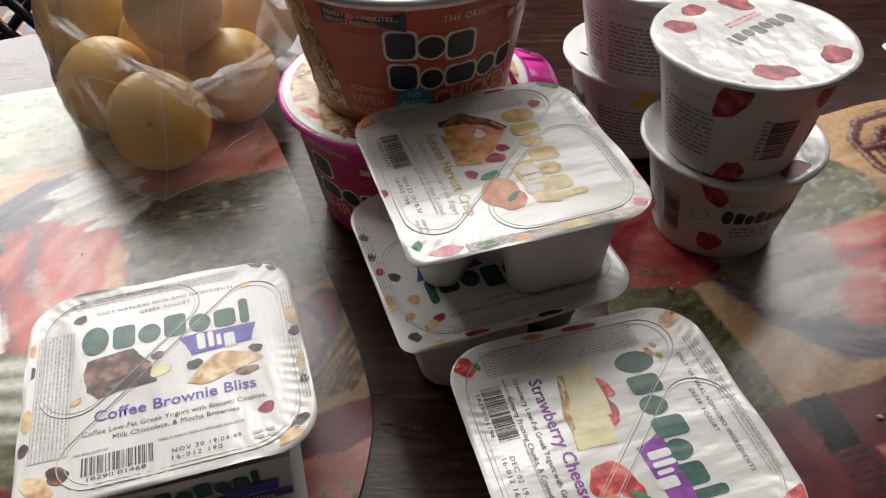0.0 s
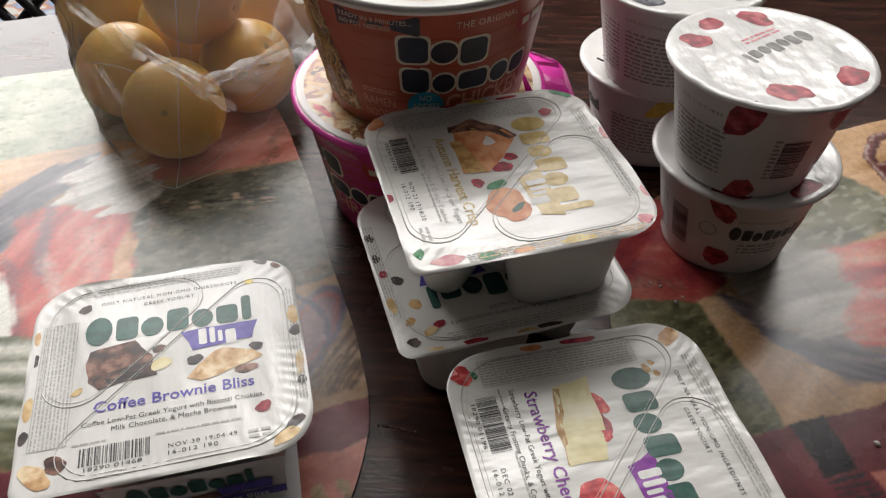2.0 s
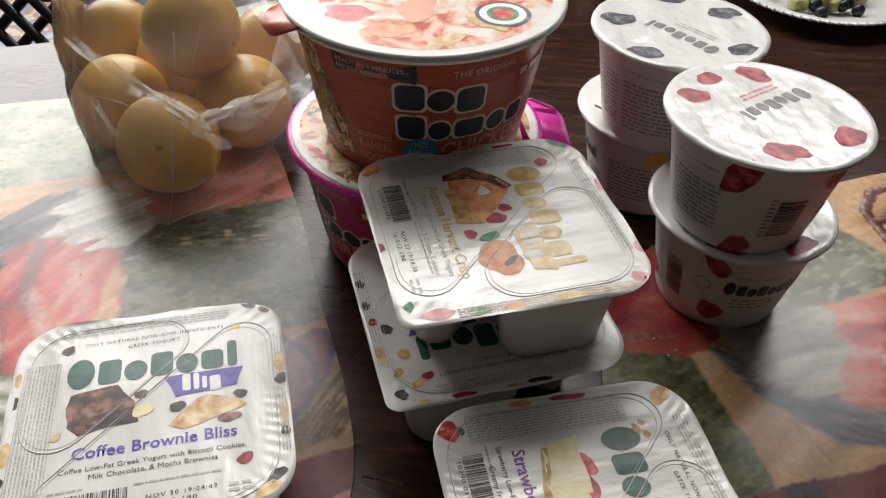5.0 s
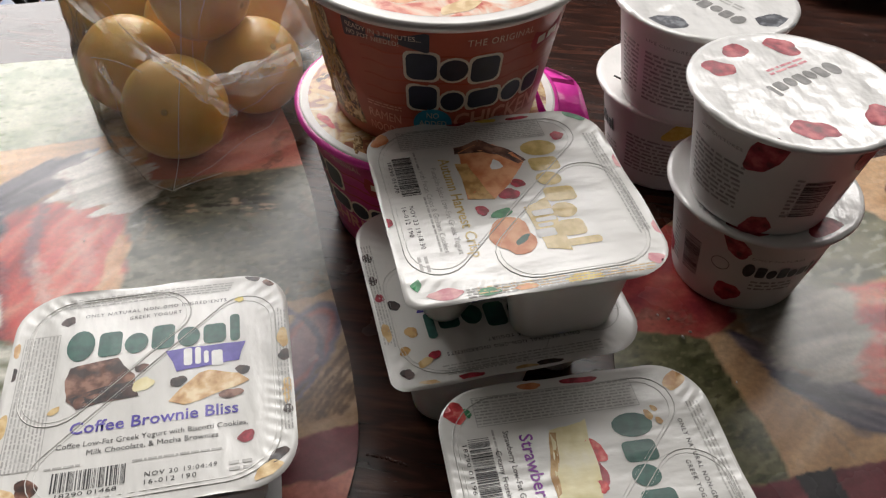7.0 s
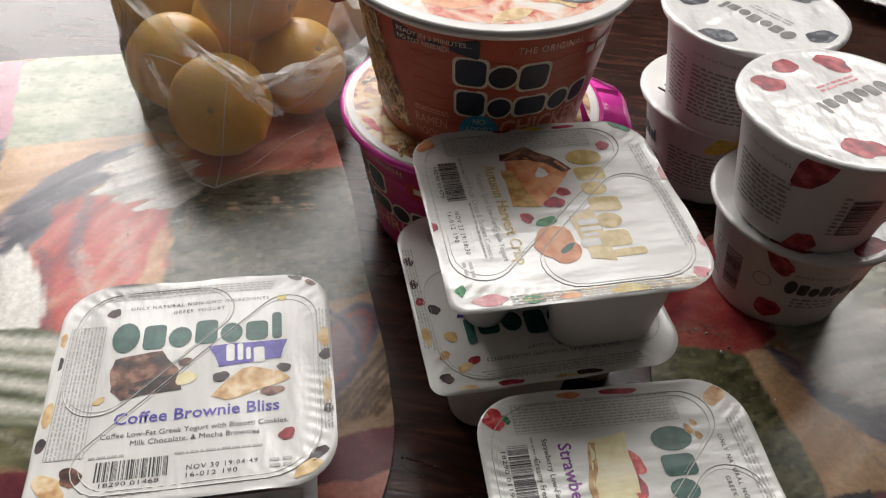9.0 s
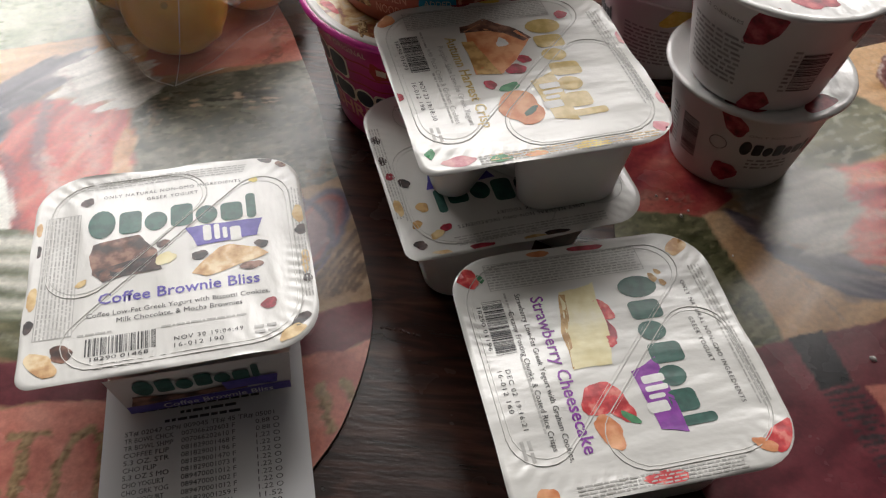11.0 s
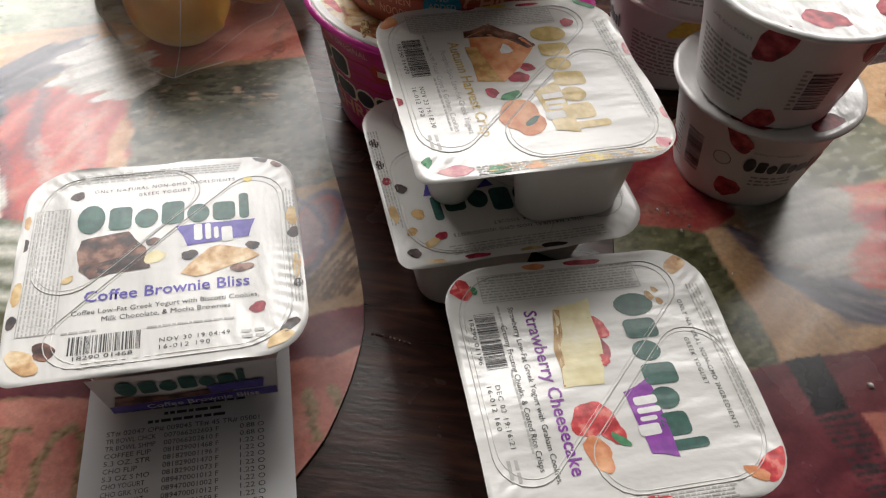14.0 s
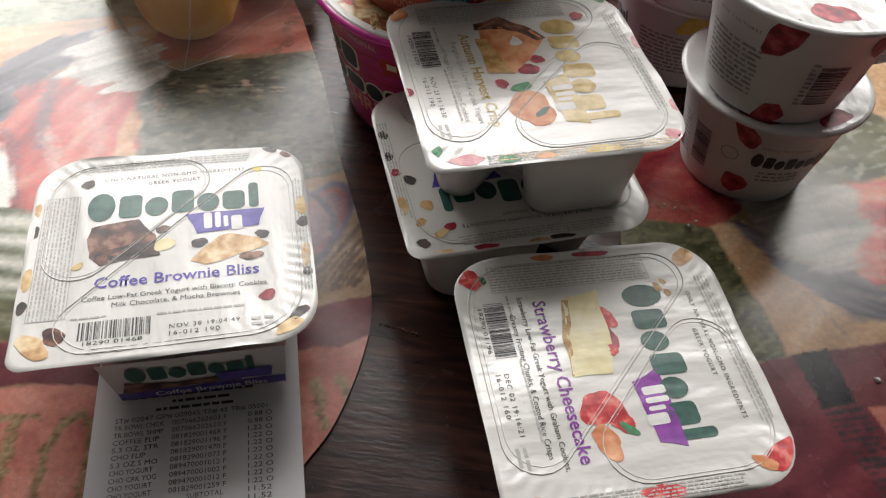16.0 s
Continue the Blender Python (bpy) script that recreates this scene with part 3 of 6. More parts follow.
def laminate():
    """The painted colours with a fine grain, under one soft gloss."""
    m = bpy.data.materials.new("painted_laminate")
    m.use_nodes = True
    nt = m.node_tree
    b = nt.nodes["Principled BSDF"]
    at_, mix = nt.nodes.new("ShaderNodeVertexColor"), nt.nodes.new("ShaderNodeMixRGB")
    at_.layer_name = "paint"
    mix.blend_type = "MULTIPLY"
    mix.inputs[0].default_value = 1.0
    nt.links.new(at_.outputs[0], mix.inputs[1])
    nt.links.new(ramp(nt, noise_tex(nt, 420, 6), [(0.3, (0.82, 0.82, 0.82)), (0.7, (1.12, 1.11, 1.1))]), mix.inputs[2])
    nt.links.new(mix.outputs[0], b.inputs["Base Color"])
    mr = nt.nodes.new("ShaderNodeMapRange")
    mr.inputs["To Min"].default_value, mr.inputs["To Max"].default_value = 0.22, 0.31
    nt.links.new(noise_tex(nt, 30, 4), mr.inputs[0])
    nt.links.new(mr.outputs[0], b.inputs["Roughness"])
    b.inputs["Specular IOR Level"].default_value = 0.36
    wide, fine = nt.nodes.new("ShaderNodeBump"), nt.nodes.new("ShaderNodeBump")
    for k, sc, h in ((wide, 14, 0.0003), (fine, 500, 0.00005)):
        k.inputs["Distance"].default_value = h
        nt.links.new(noise_tex(nt, sc, 3), k.inputs["Height"])
    nt.links.new(wide.outputs[0], fine.inputs["Normal"])
    nt.links.new(fine.outputs[0], b.inputs["Normal"])
    return m


paint_mat = laminate()


def placemat(outline, label):
    ob = thing("placemat", pose(0, 0, 0.0004), label, "placemat", "placemats on the table")
    part("sheet", loft([ring_at(outline, 0), ring_at(outline, 0.0011), ring_at(outline, 0.0013, 0.998, *np.mean(outline, 0))]), art_back, ob, "thin dark edge of the mat", smooth=False)
    return ob


TAN = [(0.2, 0.12, 0.065), (0.32, 0.2, 0.115), (0.42, 0.29, 0.18)]
SAGE = [(0.24, 0.28, 0.18), (0.37, 0.39, 0.28), (0.47, 0.47, 0.36)]
OCHRE = [(0.42, 0.24, 0.11), (0.55, 0.34, 0.18), (0.63, 0.43, 0.26)]
BRICK = [(0.38, 0.12, 0.09), (0.51, 0.185, 0.14), (0.59, 0.255, 0.195)]
MAUVE = [(0.4, 0.17, 0.23), (0.52, 0.27, 0.33)]
PLUM = [(0.1, 0.05, 0.07), (0.2, 0.1, 0.13)]
SLATE = [(0.07, 0.08, 0.1), (0.14, 0.14, 0.16)]
STONE = [(0.07, 0.072, 0.052), (0.13, 0.13, 0.095), (0.19, 0.185, 0.14)]
OLIVE = [(0.055, 0.058, 0.024), (0.11, 0.11, 0.055), (0.19, 0.18, 0.1)]
WHITE = [(0.36, 0.36, 0.33), (0.62, 0.61, 0.56), (0.76, 0.74, 0.69)]
RED = [(0.26, 0.025, 0.03), (0.46, 0.07, 0.065), (0.54, 0.14, 0.11), (0.58, 0.28, 0.22)]
WING = [(0.035, 0.032, 0.05), (0.1, 0.09, 0.12), (0.26, 0.22, 0.24)]
MAROON = [(0.09, 0.014, 0.022), (0.15, 0.028, 0.038), (0.21, 0.06, 0.07)]
INKY = [(0.012, 0.011, 0.013), (0.04, 0.036, 0.04)]
STRAW = [(0.11, 0.075, 0.03), (0.4, 0.29, 0.15)]

LEFT = curve_through([(0.035, 0.308), (0.0325, 0.328), (0.028, 0.344), (0.0205, 0.367), (0.0085, 0.396), (-0.0025, 0.423), (-0.0195, 0.471), (-0.036, 0.509), (-0.052, 0.543), (-0.08, 0.584), (-0.14, 0.606), (-0.207, 0.594), (-0.30, 0.56), (-0.40, 0.50),
                      (-0.44, 0.38), (-0.41, 0.25), (-0.30, 0.16), (-0.15, 0.14), (-0.05, 0.175), (0.004, 0.22), (0.025, 0.252), (0.0325, 0.279)])
RIGHT = curve_through([(0.152, 0.30), (0.145, 0.36), (0.148, 0.42), (0.175, 0.475), (0.235, 0.525), (0.298, 0.5525), (0.3586, 0.5753), (0.45, 0.58), (0.53, 0.52), (0.56, 0.40), (0.52, 0.27), (0.42, 0.18), (0.3, 0.15), (0.2, 0.2)])

mat_l = placemat(LEFT, "laminated placemat painted with a rooster on sage and red")
cv = Canvas(LEFT, TAN)
cv.fill([(-0.40, 0.50), (-0.306, 0.56), (-0.267, 0.572), (-0.243, 0.508), (-0.236, 0.487), (-0.259, 0.467), (-0.40, 0.40)], MAUVE, angle=1.1, along=20, across=60, seed=12)
cv.fill([(-0.36, 0.42), (-0.259, 0.467), (-0.236, 0.487), (-0.231, 0.473), (-0.257, 0.452), (-0.36, 0.40)], SLATE, angle=0.5, seed=13)
cv.fill([(-0.36, 0.40), (-0.257, 0.452), (-0.231, 0.473), (-0.216, 0.439), (-0.205, 0.401), (-0.215, 0.36), (-0.36, 0.34)], PLUM, angle=0.9, seed=14)
SAGE_AREA = [(-0.268, 0.565), (-0.25, 0.60), (-0.153, 0.625), (-0.09, 0.60), (-0.116, 0.505), (-0.152, 0.512), (-0.231, 0.478)]
cv.fill(SAGE_AREA, SAGE, angle=0.3, along=60, across=90, seed=15)
cv.speckle(SAGE_AREA, (0.16, 0.2, 0.1), 380, 0.27, 0.3, 2.0, 16, 0.7)
cv.fill([(-0.231, 0.478), (-0.152, 0.513), (-0.116, 0.508), (-0.112, 0.48), (-0.172, 0.474), (-0.187, 0.458), (-0.202, 0.43), (-0.21, 0.405), (-0.217, 0.441)], OCHRE, angle=0.5, along=20, across=110, seed=17)
cv.fill([(-0.125, 0.47), (-0.12, 0.54), (-0.09, 0.60), (-0.03, 0.57), (-0.025, 0.5035)], BRICK, angle=0.4, along=40, across=90, seed=18)
cv.line([(-0.050, 0.532), (-0.054, 0.52), (-0.049, 0.508), (-0.052, 0.496)], 0.005, [(0.05, 0.03, 0.025), (0.36, 0.2, 0.14)], seed=19, most=0.6, ragged_=0.003)
STONE_AREA = [(-0.114, 0.442), (-0.105, 0.469), (-0.02, 0.506), (-0.016, 0.464), (0.012, 0.427), (0.008, 0.406), (-0.018, 0.392), (-0.073, 0.375), (-0.105, 0.37), (-0.103, 0.392), (-0.11, 0.419)]
cv.fill(STONE_AREA, STONE, angle=0.3, along=70, across=110, seed=20)
cv.speckle(STONE_AREA, (0.045, 0.048, 0.03), 520, 0.34, 0.2, 2.2, 21, 0.7)
cv.speckle(STONE_AREA, (0.26, 0.24, 0.17), 560, 0.27, 0.4, 2.2, 22, 0.6)
RIPPLE = [(-0.105, 0.452), (-0.1, 0.46), (-0.06, 0.47), (-0.035, 0.475), (-0.04, 0.458), (-0.075, 0.445)]
cv.speckle(RIPPLE, (0.03, 0.028, 0.02), 620, 0.46, 0.25, 5, 23, 0.9)
cv.speckle(RIPPLE, (0.46, 0.34, 0.24), 640, 0.3, 0.25, 5, 24, 0.9)
cv.line([(-0.104, 0.448), (-0.1, 0.435), (-0.103, 0.422)], 0.004, [(0.04, 0.035, 0.02), (0.4, 0.3, 0.2)], seed=25, most=0.5, ragged_=0.003)
cv.line([(-0.024, 0.476), (-0.017, 0.455), (-0.012, 0.436)], 0.006, [(0.11, 0.1, 0.08), (0.34, 0.24, 0.17)], seed=26, most=0.4, ragged_=0.004)
cv.line([(-0.012, 0.40), (0.0, 0.412), (0.012, 0.43)], 0.006, [(0.06, 0.05, 0.03), (0.3, 0.2, 0.11)], seed=27, most=0.6, ragged_=0.005)
# the bird: wing, hackle, breast and tail
cv.fill([(-0.155, 0.497), (-0.179, 0.481), (-0.193, 0.455), (-0.201, 0.424), (-0.21, 0.397), (-0.25, 0.368), (-0.25, 0.33), (-0.176, 0.333), (-0.155, 0.355), (-0.165, 0.377), (-0.17, 0.4), (-0.172, 0.432), (-0.165, 0.452), (-0.152, 0.478)], WING, 0.003, 0.003, 1.0, 22, 170, 31)
cv.fill([(-0.215, 0.425), (-0.198, 0.42), (-0.19, 0.398), (-0.205, 0.36), (-0.25, 0.35)], [(0.2, 0.15, 0.17), (0.46, 0.35, 0.35)], 0.004, 0.004, 0.8, 20, 200, 32, 0.7)
cv.fill([(-0.166, 0.452), (-0.14, 0.448), (-0.119, 0.447), (-0.112, 0.432), (-0.103, 0.403), (-0.102, 0.38), (-0.11, 0.345), (-0.132, 0.33), (-0.152, 0.35), (-0.174, 0.4), (-0.177, 0.432)], RED, 0.004, 0.003, 1.25, 28, 110, 33)
cv.line([(-0.164, 0.45), (-0.159, 0.428), (-0.154, 0.41), (-0.147, 0.395)], 0.0065, [(0.1, 0.05, 0.07), (0.22, 0.1, 0.12)], 0.004, 34, 0.85, 0.002)
cv.line([(-0.168, 0.402), (-0.16, 0.39), (-0.152, 0.372), (-0.14, 0.352)], 0.006, [(0.1, 0.04, 0.06), (0.25, 0.09, 0.1)], 0.004, 35, 0.75, 0.002)
cv.line([(-0.15, 0.405), (-0.137, 0.388), (-0.128, 0.372)], 0.006, [(0.5, 0.33, 0.28), (0.6, 0.5, 0.44)], 0.004, 36, 0.55, 0.003)
cv.line([(-0.135, 0.428), (-0.124, 0.41), (-0.118, 0.395)], 0.008, [(0.52, 0.3, 0.25), (0.56, 0.4, 0.34)], 0.006, 37, 0.45, 0.003)
cv.fill([(-0.117, 0.43), (-0.109, 0.43), (-0.099, 0.39), (-0.1, 0.375), (-0.109, 0.375), (-0.111, 0.4)], OCHRE, 0.002, 0.002, 1.3, 60, 160, 38, 0.85)
cv.fill([(-0.16, 0.494), (-0.137, 0.499), (-0.104, 0.47), (-0.112, 0.44), (-0.122, 0.445), (-0.144, 0.446), (-0.163, 0.449), (-0.163, 0.466)], WHITE, 0.003, 0.006, 0.75, 20, 230, 39)
cv.line([(-0.165, 0.473), (-0.15, 0.455), (-0.142, 0.443)], 0.003, [(0.3, 0.2, 0.2), (0.5, 0.38, 0.36)], 0.003, 40, 0.5, 0.002)
cv.fill([(-0.19, 0.384), (-0.183, 0.404), (-0.166, 0.393), (-0.148, 0.362), (-0.143, 0.342), (-0.16, 0.334), (-0.186, 0.352)], [(0.5, 0.49, 0.44), (0.76, 0.75, 0.7), (0.84, 0.83, 0.78)], 0.003, 0.003, 2.0, 20, 150, 41)
cv.fill([(-0.40, 0.345), (-0.26, 0.345), (-0.185, 0.342), (-0.15, 0.35), (-0.122, 0.352), (-0.10, 0.335), (-0.09, 0.31), (-0.113, 0.299), (-0.155, 0.287), (-0.40, 0.28)], [(0.08, 0.095, 0.055), (0.18, 0.195, 0.13), (0.3, 0.31, 0.23)], 0.003, 0.003, 0.1, 25, 150, 42)
for k, pts in enumerate(([(-0.30, 0.34), (-0.2, 0.338), (-0.15, 0.342), (-0.118, 0.346)], [(-0.30, 0.328), (-0.2, 0.326), (-0.15, 0.331), (-0.112, 0.334)], [(-0.30, 0.312), (-0.2, 0.313), (-0.15, 0.32), (-0.11, 0.32)], [(-0.30, 0.298), (-0.2, 0.3), (-0.16, 0.307), (-0.11, 0.309)])):
    cv.line(pts, 0.0072 - 0.0008 * k, [(0.66, 0.65, 0.57), (0.82, 0.8, 0.73)], 0.005, 50 + k, 0.8, 0.0008)
cv.fill([(-0.40, 0.29), (-0.155, 0.291), (-0.112, 0.303), (-0.06, 0.30), (-0.06, 0.277), (-0.1, 0.281), (-0.4, 0.26)], OLIVE, 0.0015, 0.0015, 0.2, 60, 120, 55)
cv.line([(-0.2, 0.287), (-0.128, 0.294), (-0.09, 0.282)], 0.004, [(0.12, 0.12, 0.08), (0.35, 0.34, 0.24)], 0.003, 56, 0.7)
# lower bands and the oval
for rx, ry, cols in ((0.0138, 0.031, [(0.05, 0.04, 0.075), (0.12, 0.095, 0.14)]), (0.0108, 0.026, [(0.2, 0.05, 0.06), (0.3, 0.11, 0.11)]), (0.0085, 0.022, [(0.12, 0.07, 0.1), (0.22, 0.12, 0.14)])):
    cv.fill([(0.0 + rx * math.cos(a) + ry * 0.15 * math.sin(a), 0.366 + ry * math.sin(a)) for a in np.linspace(0, 6.28, 24)[:-1]], cols, 0.0025, 0.0008, 1.2, 60, 120, 57, 0.95)
cv.line([(-0.014, 0.388), (-0.003, 0.383), (0.005, 0.374), (0.009, 0.361), (0.0075, 0.349), (0.003, 0.338), (-0.005, 0.33)], 0.0034, [(0.05, 0.04, 0.07), (0.11, 0.085, 0.13)], 0.0012, 58, 0.95)
for k in range(9):
    x0, y0, run = -0.002 + 0.0033 * k, 0.3215 + 0.0014 * k, (1.0, 0.6, 1.3, 0.8, 1.1)[k % 5]
    cv.line([(x0, y0), (x0 + 0.005 * run, y0 + 0.0175 * run), (x0 + 0.0115 * run, y0 + 0.034 * run)], 0.0011 + 0.0006 * (k % 3), [(0.035, 0.02, 0.014), (0.13, 0.075, 0.04)], 0.001, 60 + k, 0.85)
cv.fill([(-0.06, 0.318), (-0.003, 0.311), (0.01, 0.318), (0.04, 0.331), (0.045, 0.314), (0.024, 0.299), (0.001, 0.292), (-0.06, 0.29)], MAROON, angle=0.4, along=50, across=90, seed=72)
cv.fill([(-0.06, 0.292), (0.001, 0.292), (0.024, 0.299), (0.045, 0.313), (0.045, 0.24), (0.0, 0.15), (-0.06, 0.15)], BRICK, angle=0.5, along=50, across=70, seed=73)
cv.fill([(-0.45, 0.262), (-0.125, 0.276), (-0.1, 0.283), (-0.055, 0.279), (-0.055, 0.265), (-0.091, 0.2625), (-0.115, 0.256), (-0.45, 0.23)], MAROON, angle=0.2, along=50, across=90, seed=74)
cv.fill([(-0.45, 0.23), (-0.115, 0.256), (-0.091, 0.2625), (-0.055, 0.266), (-0.03, 0.22), (-0.03, 0.12), (-0.45, 0.12)], BRICK, angle=0.3, along=50, across=70, seed=75)
for k, (pts, wide_) in enumerate(([[(-0.0905, 0.2475), (-0.088, 0.235), (-0.086, 0.221), (-0.083, 0.205)], 0.0045], [[(-0.097, 0.2465), (-0.0835, 0.249)], 0.0022], [[(-0.07, 0.213), (-0.0745, 0.235), (-0.073, 0.248), (-0.0665, 0.2525), (-0.0605, 0.248), (-0.058, 0.236), (-0.0555, 0.22)], 0.0035],
                                  [[(-0.105, 0.245), (-0.1, 0.232), (-0.092, 0.222)], 0.003], [[(0.0055, 0.278), (0.0085, 0.262), (0.0125, 0.242)], 0.0042], [[(0.0175, 0.281), (0.0215, 0.272), (0.025, 0.262)], 0.0042], [[(0.027, 0.285), (0.0325, 0.276)], 0.0032])):
    cv.line(pts, wide_, STRAW, 0.0012, 80 + k, 0.9, 0.0016)
cv.face(mat_l, paint_mat)

mat_r = placemat(RIGHT, "laminated placemat painted in red, olive and maroon patches")
cv = Canvas(RIGHT, TAN)
OLIVE_FAR = [(0.225, 0.43), (0.264, 0.494), (0.288, 0.506), (0.309, 0.494), (0.312, 0.468), (0.298, 0.455), (0.263, 0.43)]
cv.fill([(0.2, 0.56), (0.30, 0.57), (0.45, 0.60), (0.45, 0.50), (0.309, 0.49), (0.264, 0.494)], OCHRE, angle=0.4, along=20, across=110, seed=111)
cv.fill(OLIVE_FAR, OLIVE, 0.003, 0.002, 0.4, 60, 120, 112)
cv.speckle(OLIVE_FAR, (0.33, 0.33, 0.24), 420, 0.36, 0.5, 2, 113, 0.7)
cv.fill([(0.255, 0.435), (0.302, 0.458), (0.315, 0.449), (0.262, 0.425)], OCHRE, 0.0025, 0.002, 0.45, 30, 160, 114)
OLIVE_NEAR = [(0.13, 0.389), (0.15, 0.398), (0.189, 0.398), (0.201, 0.376), (0.219, 0.335), (0.218, 0.325), (0.199, 0.318), (0.17, 0.29), (0.14, 0.33)]
cv.fill(OLIVE_NEAR, OLIVE, 0.0025, 0.002, 0.4, 80, 110, 115)
cv.speckle(OLIVE_NEAR, (0.24, 0.22, 0.12), 460, 0.3, 0.5, 1.8, 116, 0.6)
cv.speckle(OLIVE_NEAR, (0.035, 0.035, 0.02), 480, 0.3, 0.5, 1.8, 117, 0.6)
cv.fill([(0.125, 0.416), (0.15, 0.46), (0.171, 0.48), (0.215, 0.47), (0.207, 0.411), (0.188, 0.398), (0.15, 0.397), (0.125, 0.393)], [(0.2, 0.02, 0.03), (0.34, 0.055, 0.05), (0.42, 0.12, 0.09)], 0.0015, 0.0015, 0.5, 50, 90, 118)
cv.line([(0.150, 0.409), (0.163, 0.408), (0.172, 0.411), (0.178, 0.408)], 0.006, [(0.03, 0.012, 0.012), (0.42, 0.2, 0.15)], 0.002, 119, 0.55, 0.005)
cv.fill([(0.189, 0.398), (0.206, 0.404), (0.23, 0.372), (0.249, 0.356), (0.282, 0.35), (0.33, 0.36), (0.28, 0.34), (0.216, 0.323), (0.207, 0.349)], OCHRE, 0.002, 0.0015, 0.9, 18, 90, 120)
cv.line([(0.229, 0.362), (0.238, 0.35), (0.245, 0.338)], 0.0015, [(0.22, 0.13, 0.07), (0.6, 0.45, 0.3)], 0.001, 121, 0.6)
cv.fill([(0.16, 0.30), (0.196, 0.3175), (0.216, 0.3235), (0.282, 0.349), (0.335, 0.37), (0.60, 0.42), (0.60, 0.12), (0.16, 0.12)], MAROON, 0.0015, 0.001, 0.6, 50, 90, 122)
cv.fill([(0.202, 0.404), (0.218, 0.393), (0.231, 0.38), (0.253, 0.378), (0.271, 0.37), (0.317, 0.374), (0.45, 0.40), (0.45, 0.37), (0.307, 0.35), (0.282, 0.3485), (0.249, 0.353), (0.224, 0.369)], WING, 0.003, 0.003, -0.25, 20, 170, 123)
cv.fill([(0.245, 0.3665), (0.27, 0.3585), (0.31, 0.3575), (0.36, 0.37), (0.31, 0.3655), (0.27, 0.364)], [(0.3, 0.24, 0.26), (0.46, 0.36, 0.36)], 0.004, 0.003, -0.1, 20, 220, 124, 0.7)
cv.fill([(0.262, 0.44), (0.326, 0.464), (0.36, 0.452), (0.46, 0.46), (0.46, 0.39), (0.321, 0.378), (0.293, 0.376), (0.262, 0.37), (0.25, 0.4)], RED, 0.004, 0.004, 0.25, 26, 120, 125)
for k, pts in enumerate(([(0.262, 0.43), (0.3, 0.444), (0.35, 0.446)], [(0.268, 0.41), (0.3, 0.405), (0.35, 0.41)], [(0.28, 0.385), (0.31, 0.39), (0.36, 0.395)])):
    cv.line(pts, 0.007, ([(0.56, 0.2, 0.12), (0.6, 0.34, 0.22)], [(0.55, 0.36, 0.3), (0.62, 0.5, 0.42)], [(0.24, 0.03, 0.04), (0.36, 0.06, 0.06)])[k], 0.006, 126 + k, 0.55, 0.004)
# pale feather, whitened with the window's glare painted into its grey
cv.fill([(0.206, 0.415), (0.225, 0.446), (0.264, 0.442), (0.268, 0.41), (0.258, 0.385), (0.241, 0.376), (0.214, 0.388)], [(0.2, 0.19, 0.16), (0.4, 0.38, 0.33), (0.58, 0.55, 0.49)], 0.006, 0.005, 0.5, 18, 150, 130)
# wicker basket: dark weave with pale rims
cv.fill([(0.325, 0.49), (0.322, 0.516), (0.336, 0.53), (0.36, 0.535), (0.42, 0.53), (0.42, 0.46), (0.36, 0.458), (0.338, 0.47)], [(0.02, 0.006, 0.008), (0.08, 0.018, 0.02), (0.15, 0.05, 0.045)], 0.002, 0.002, 1.2, 60, 140, 131)
for k, pts in enumerate(([(0.335, 0.474), (0.318, 0.5), (0.312, 0.527), (0.322, 0.547), (0.346, 0.559), (0.39, 0.56), (0.43, 0.55)], [(0.345, 0.47), (0.33, 0.5), (0.325, 0.522), (0.334, 0.538), (0.355, 0.545), (0.39, 0.54)], [(0.318, 0.518), (0.335, 0.524), (0.36, 0.518), (0.39, 0.5)], [(0.358, 0.465), (0.347, 0.49), (0.345, 0.51), (0.358, 0.522)], [(0.372, 0.46), (0.364, 0.485), (0.368, 0.51)])):
    cv.line(pts, 0.0072, [(0.05, 0.014, 0.016), (0.12, 0.035, 0.035)], 0.0012, 132 + k, 1.0)
    cv.line([(x - 0.0012, y + 0.0012) for x, y in pts], 0.0036, [(0.15, 0.05, 0.045), (0.26, 0.11, 0.09)], 0.0014, 140 + k, 0.9)
    cv.line([(x - 0.0018, y + 0.0018) for x, y in pts], 0.0014, [(0.34, 0.24, 0.21), (0.56, 0.46, 0.42)], 0.0012, 144 + k, 0.8, 0.0012)
cv.line([(0.318, 0.474), (0.338, 0.471), (0.37, 0.462)], 0.007, [(0.42, 0.42, 0.33), (0.6, 0.58, 0.48)], 0.002, 146, 0.85, 0.002)
# the dark stripe with its hatching, and a small house-red patch
cv.fill([(0.2175, 0.3255), (0.2335, 0.3315), (0.239, 0.3125), (0.2405, 0.305), (0.2255, 0.300)], INKY, 0.0008, 0.0005, 0.4, 60, 120, 151)
for k in range(16):
    x0, y0 = 0.2255 + 0.0013 * k, 0.3005 - 0.0028 * k
    cv.line([(x0, y0), (x0 + 0.0155, y0 + 0.0045 + 0.0008 * math.sin(k * 2.1))], 0.0012 + 0.0005 * math.sin(k * 1.7), INKY, 0.0008, 152 + k, 0.9, 0.0008)
cv.fill([(0.2455, 0.3035), (0.28, 0.3135), (0.275, 0.272), (0.2525, 0.283)], BRICK, 0.001, 0.0008, 0.4, 50, 80, 170)
cv.fill([(0.2595, 0.30), (0.275, 0.304), (0.272, 0.285), (0.261, 0.289)], [(0.1, 0.08, 0.05), (0.26, 0.17, 0.1)], 0.003, 0.002, 0.4, 60, 90, 171, 0.8)
cv.face(mat_r, paint_mat)

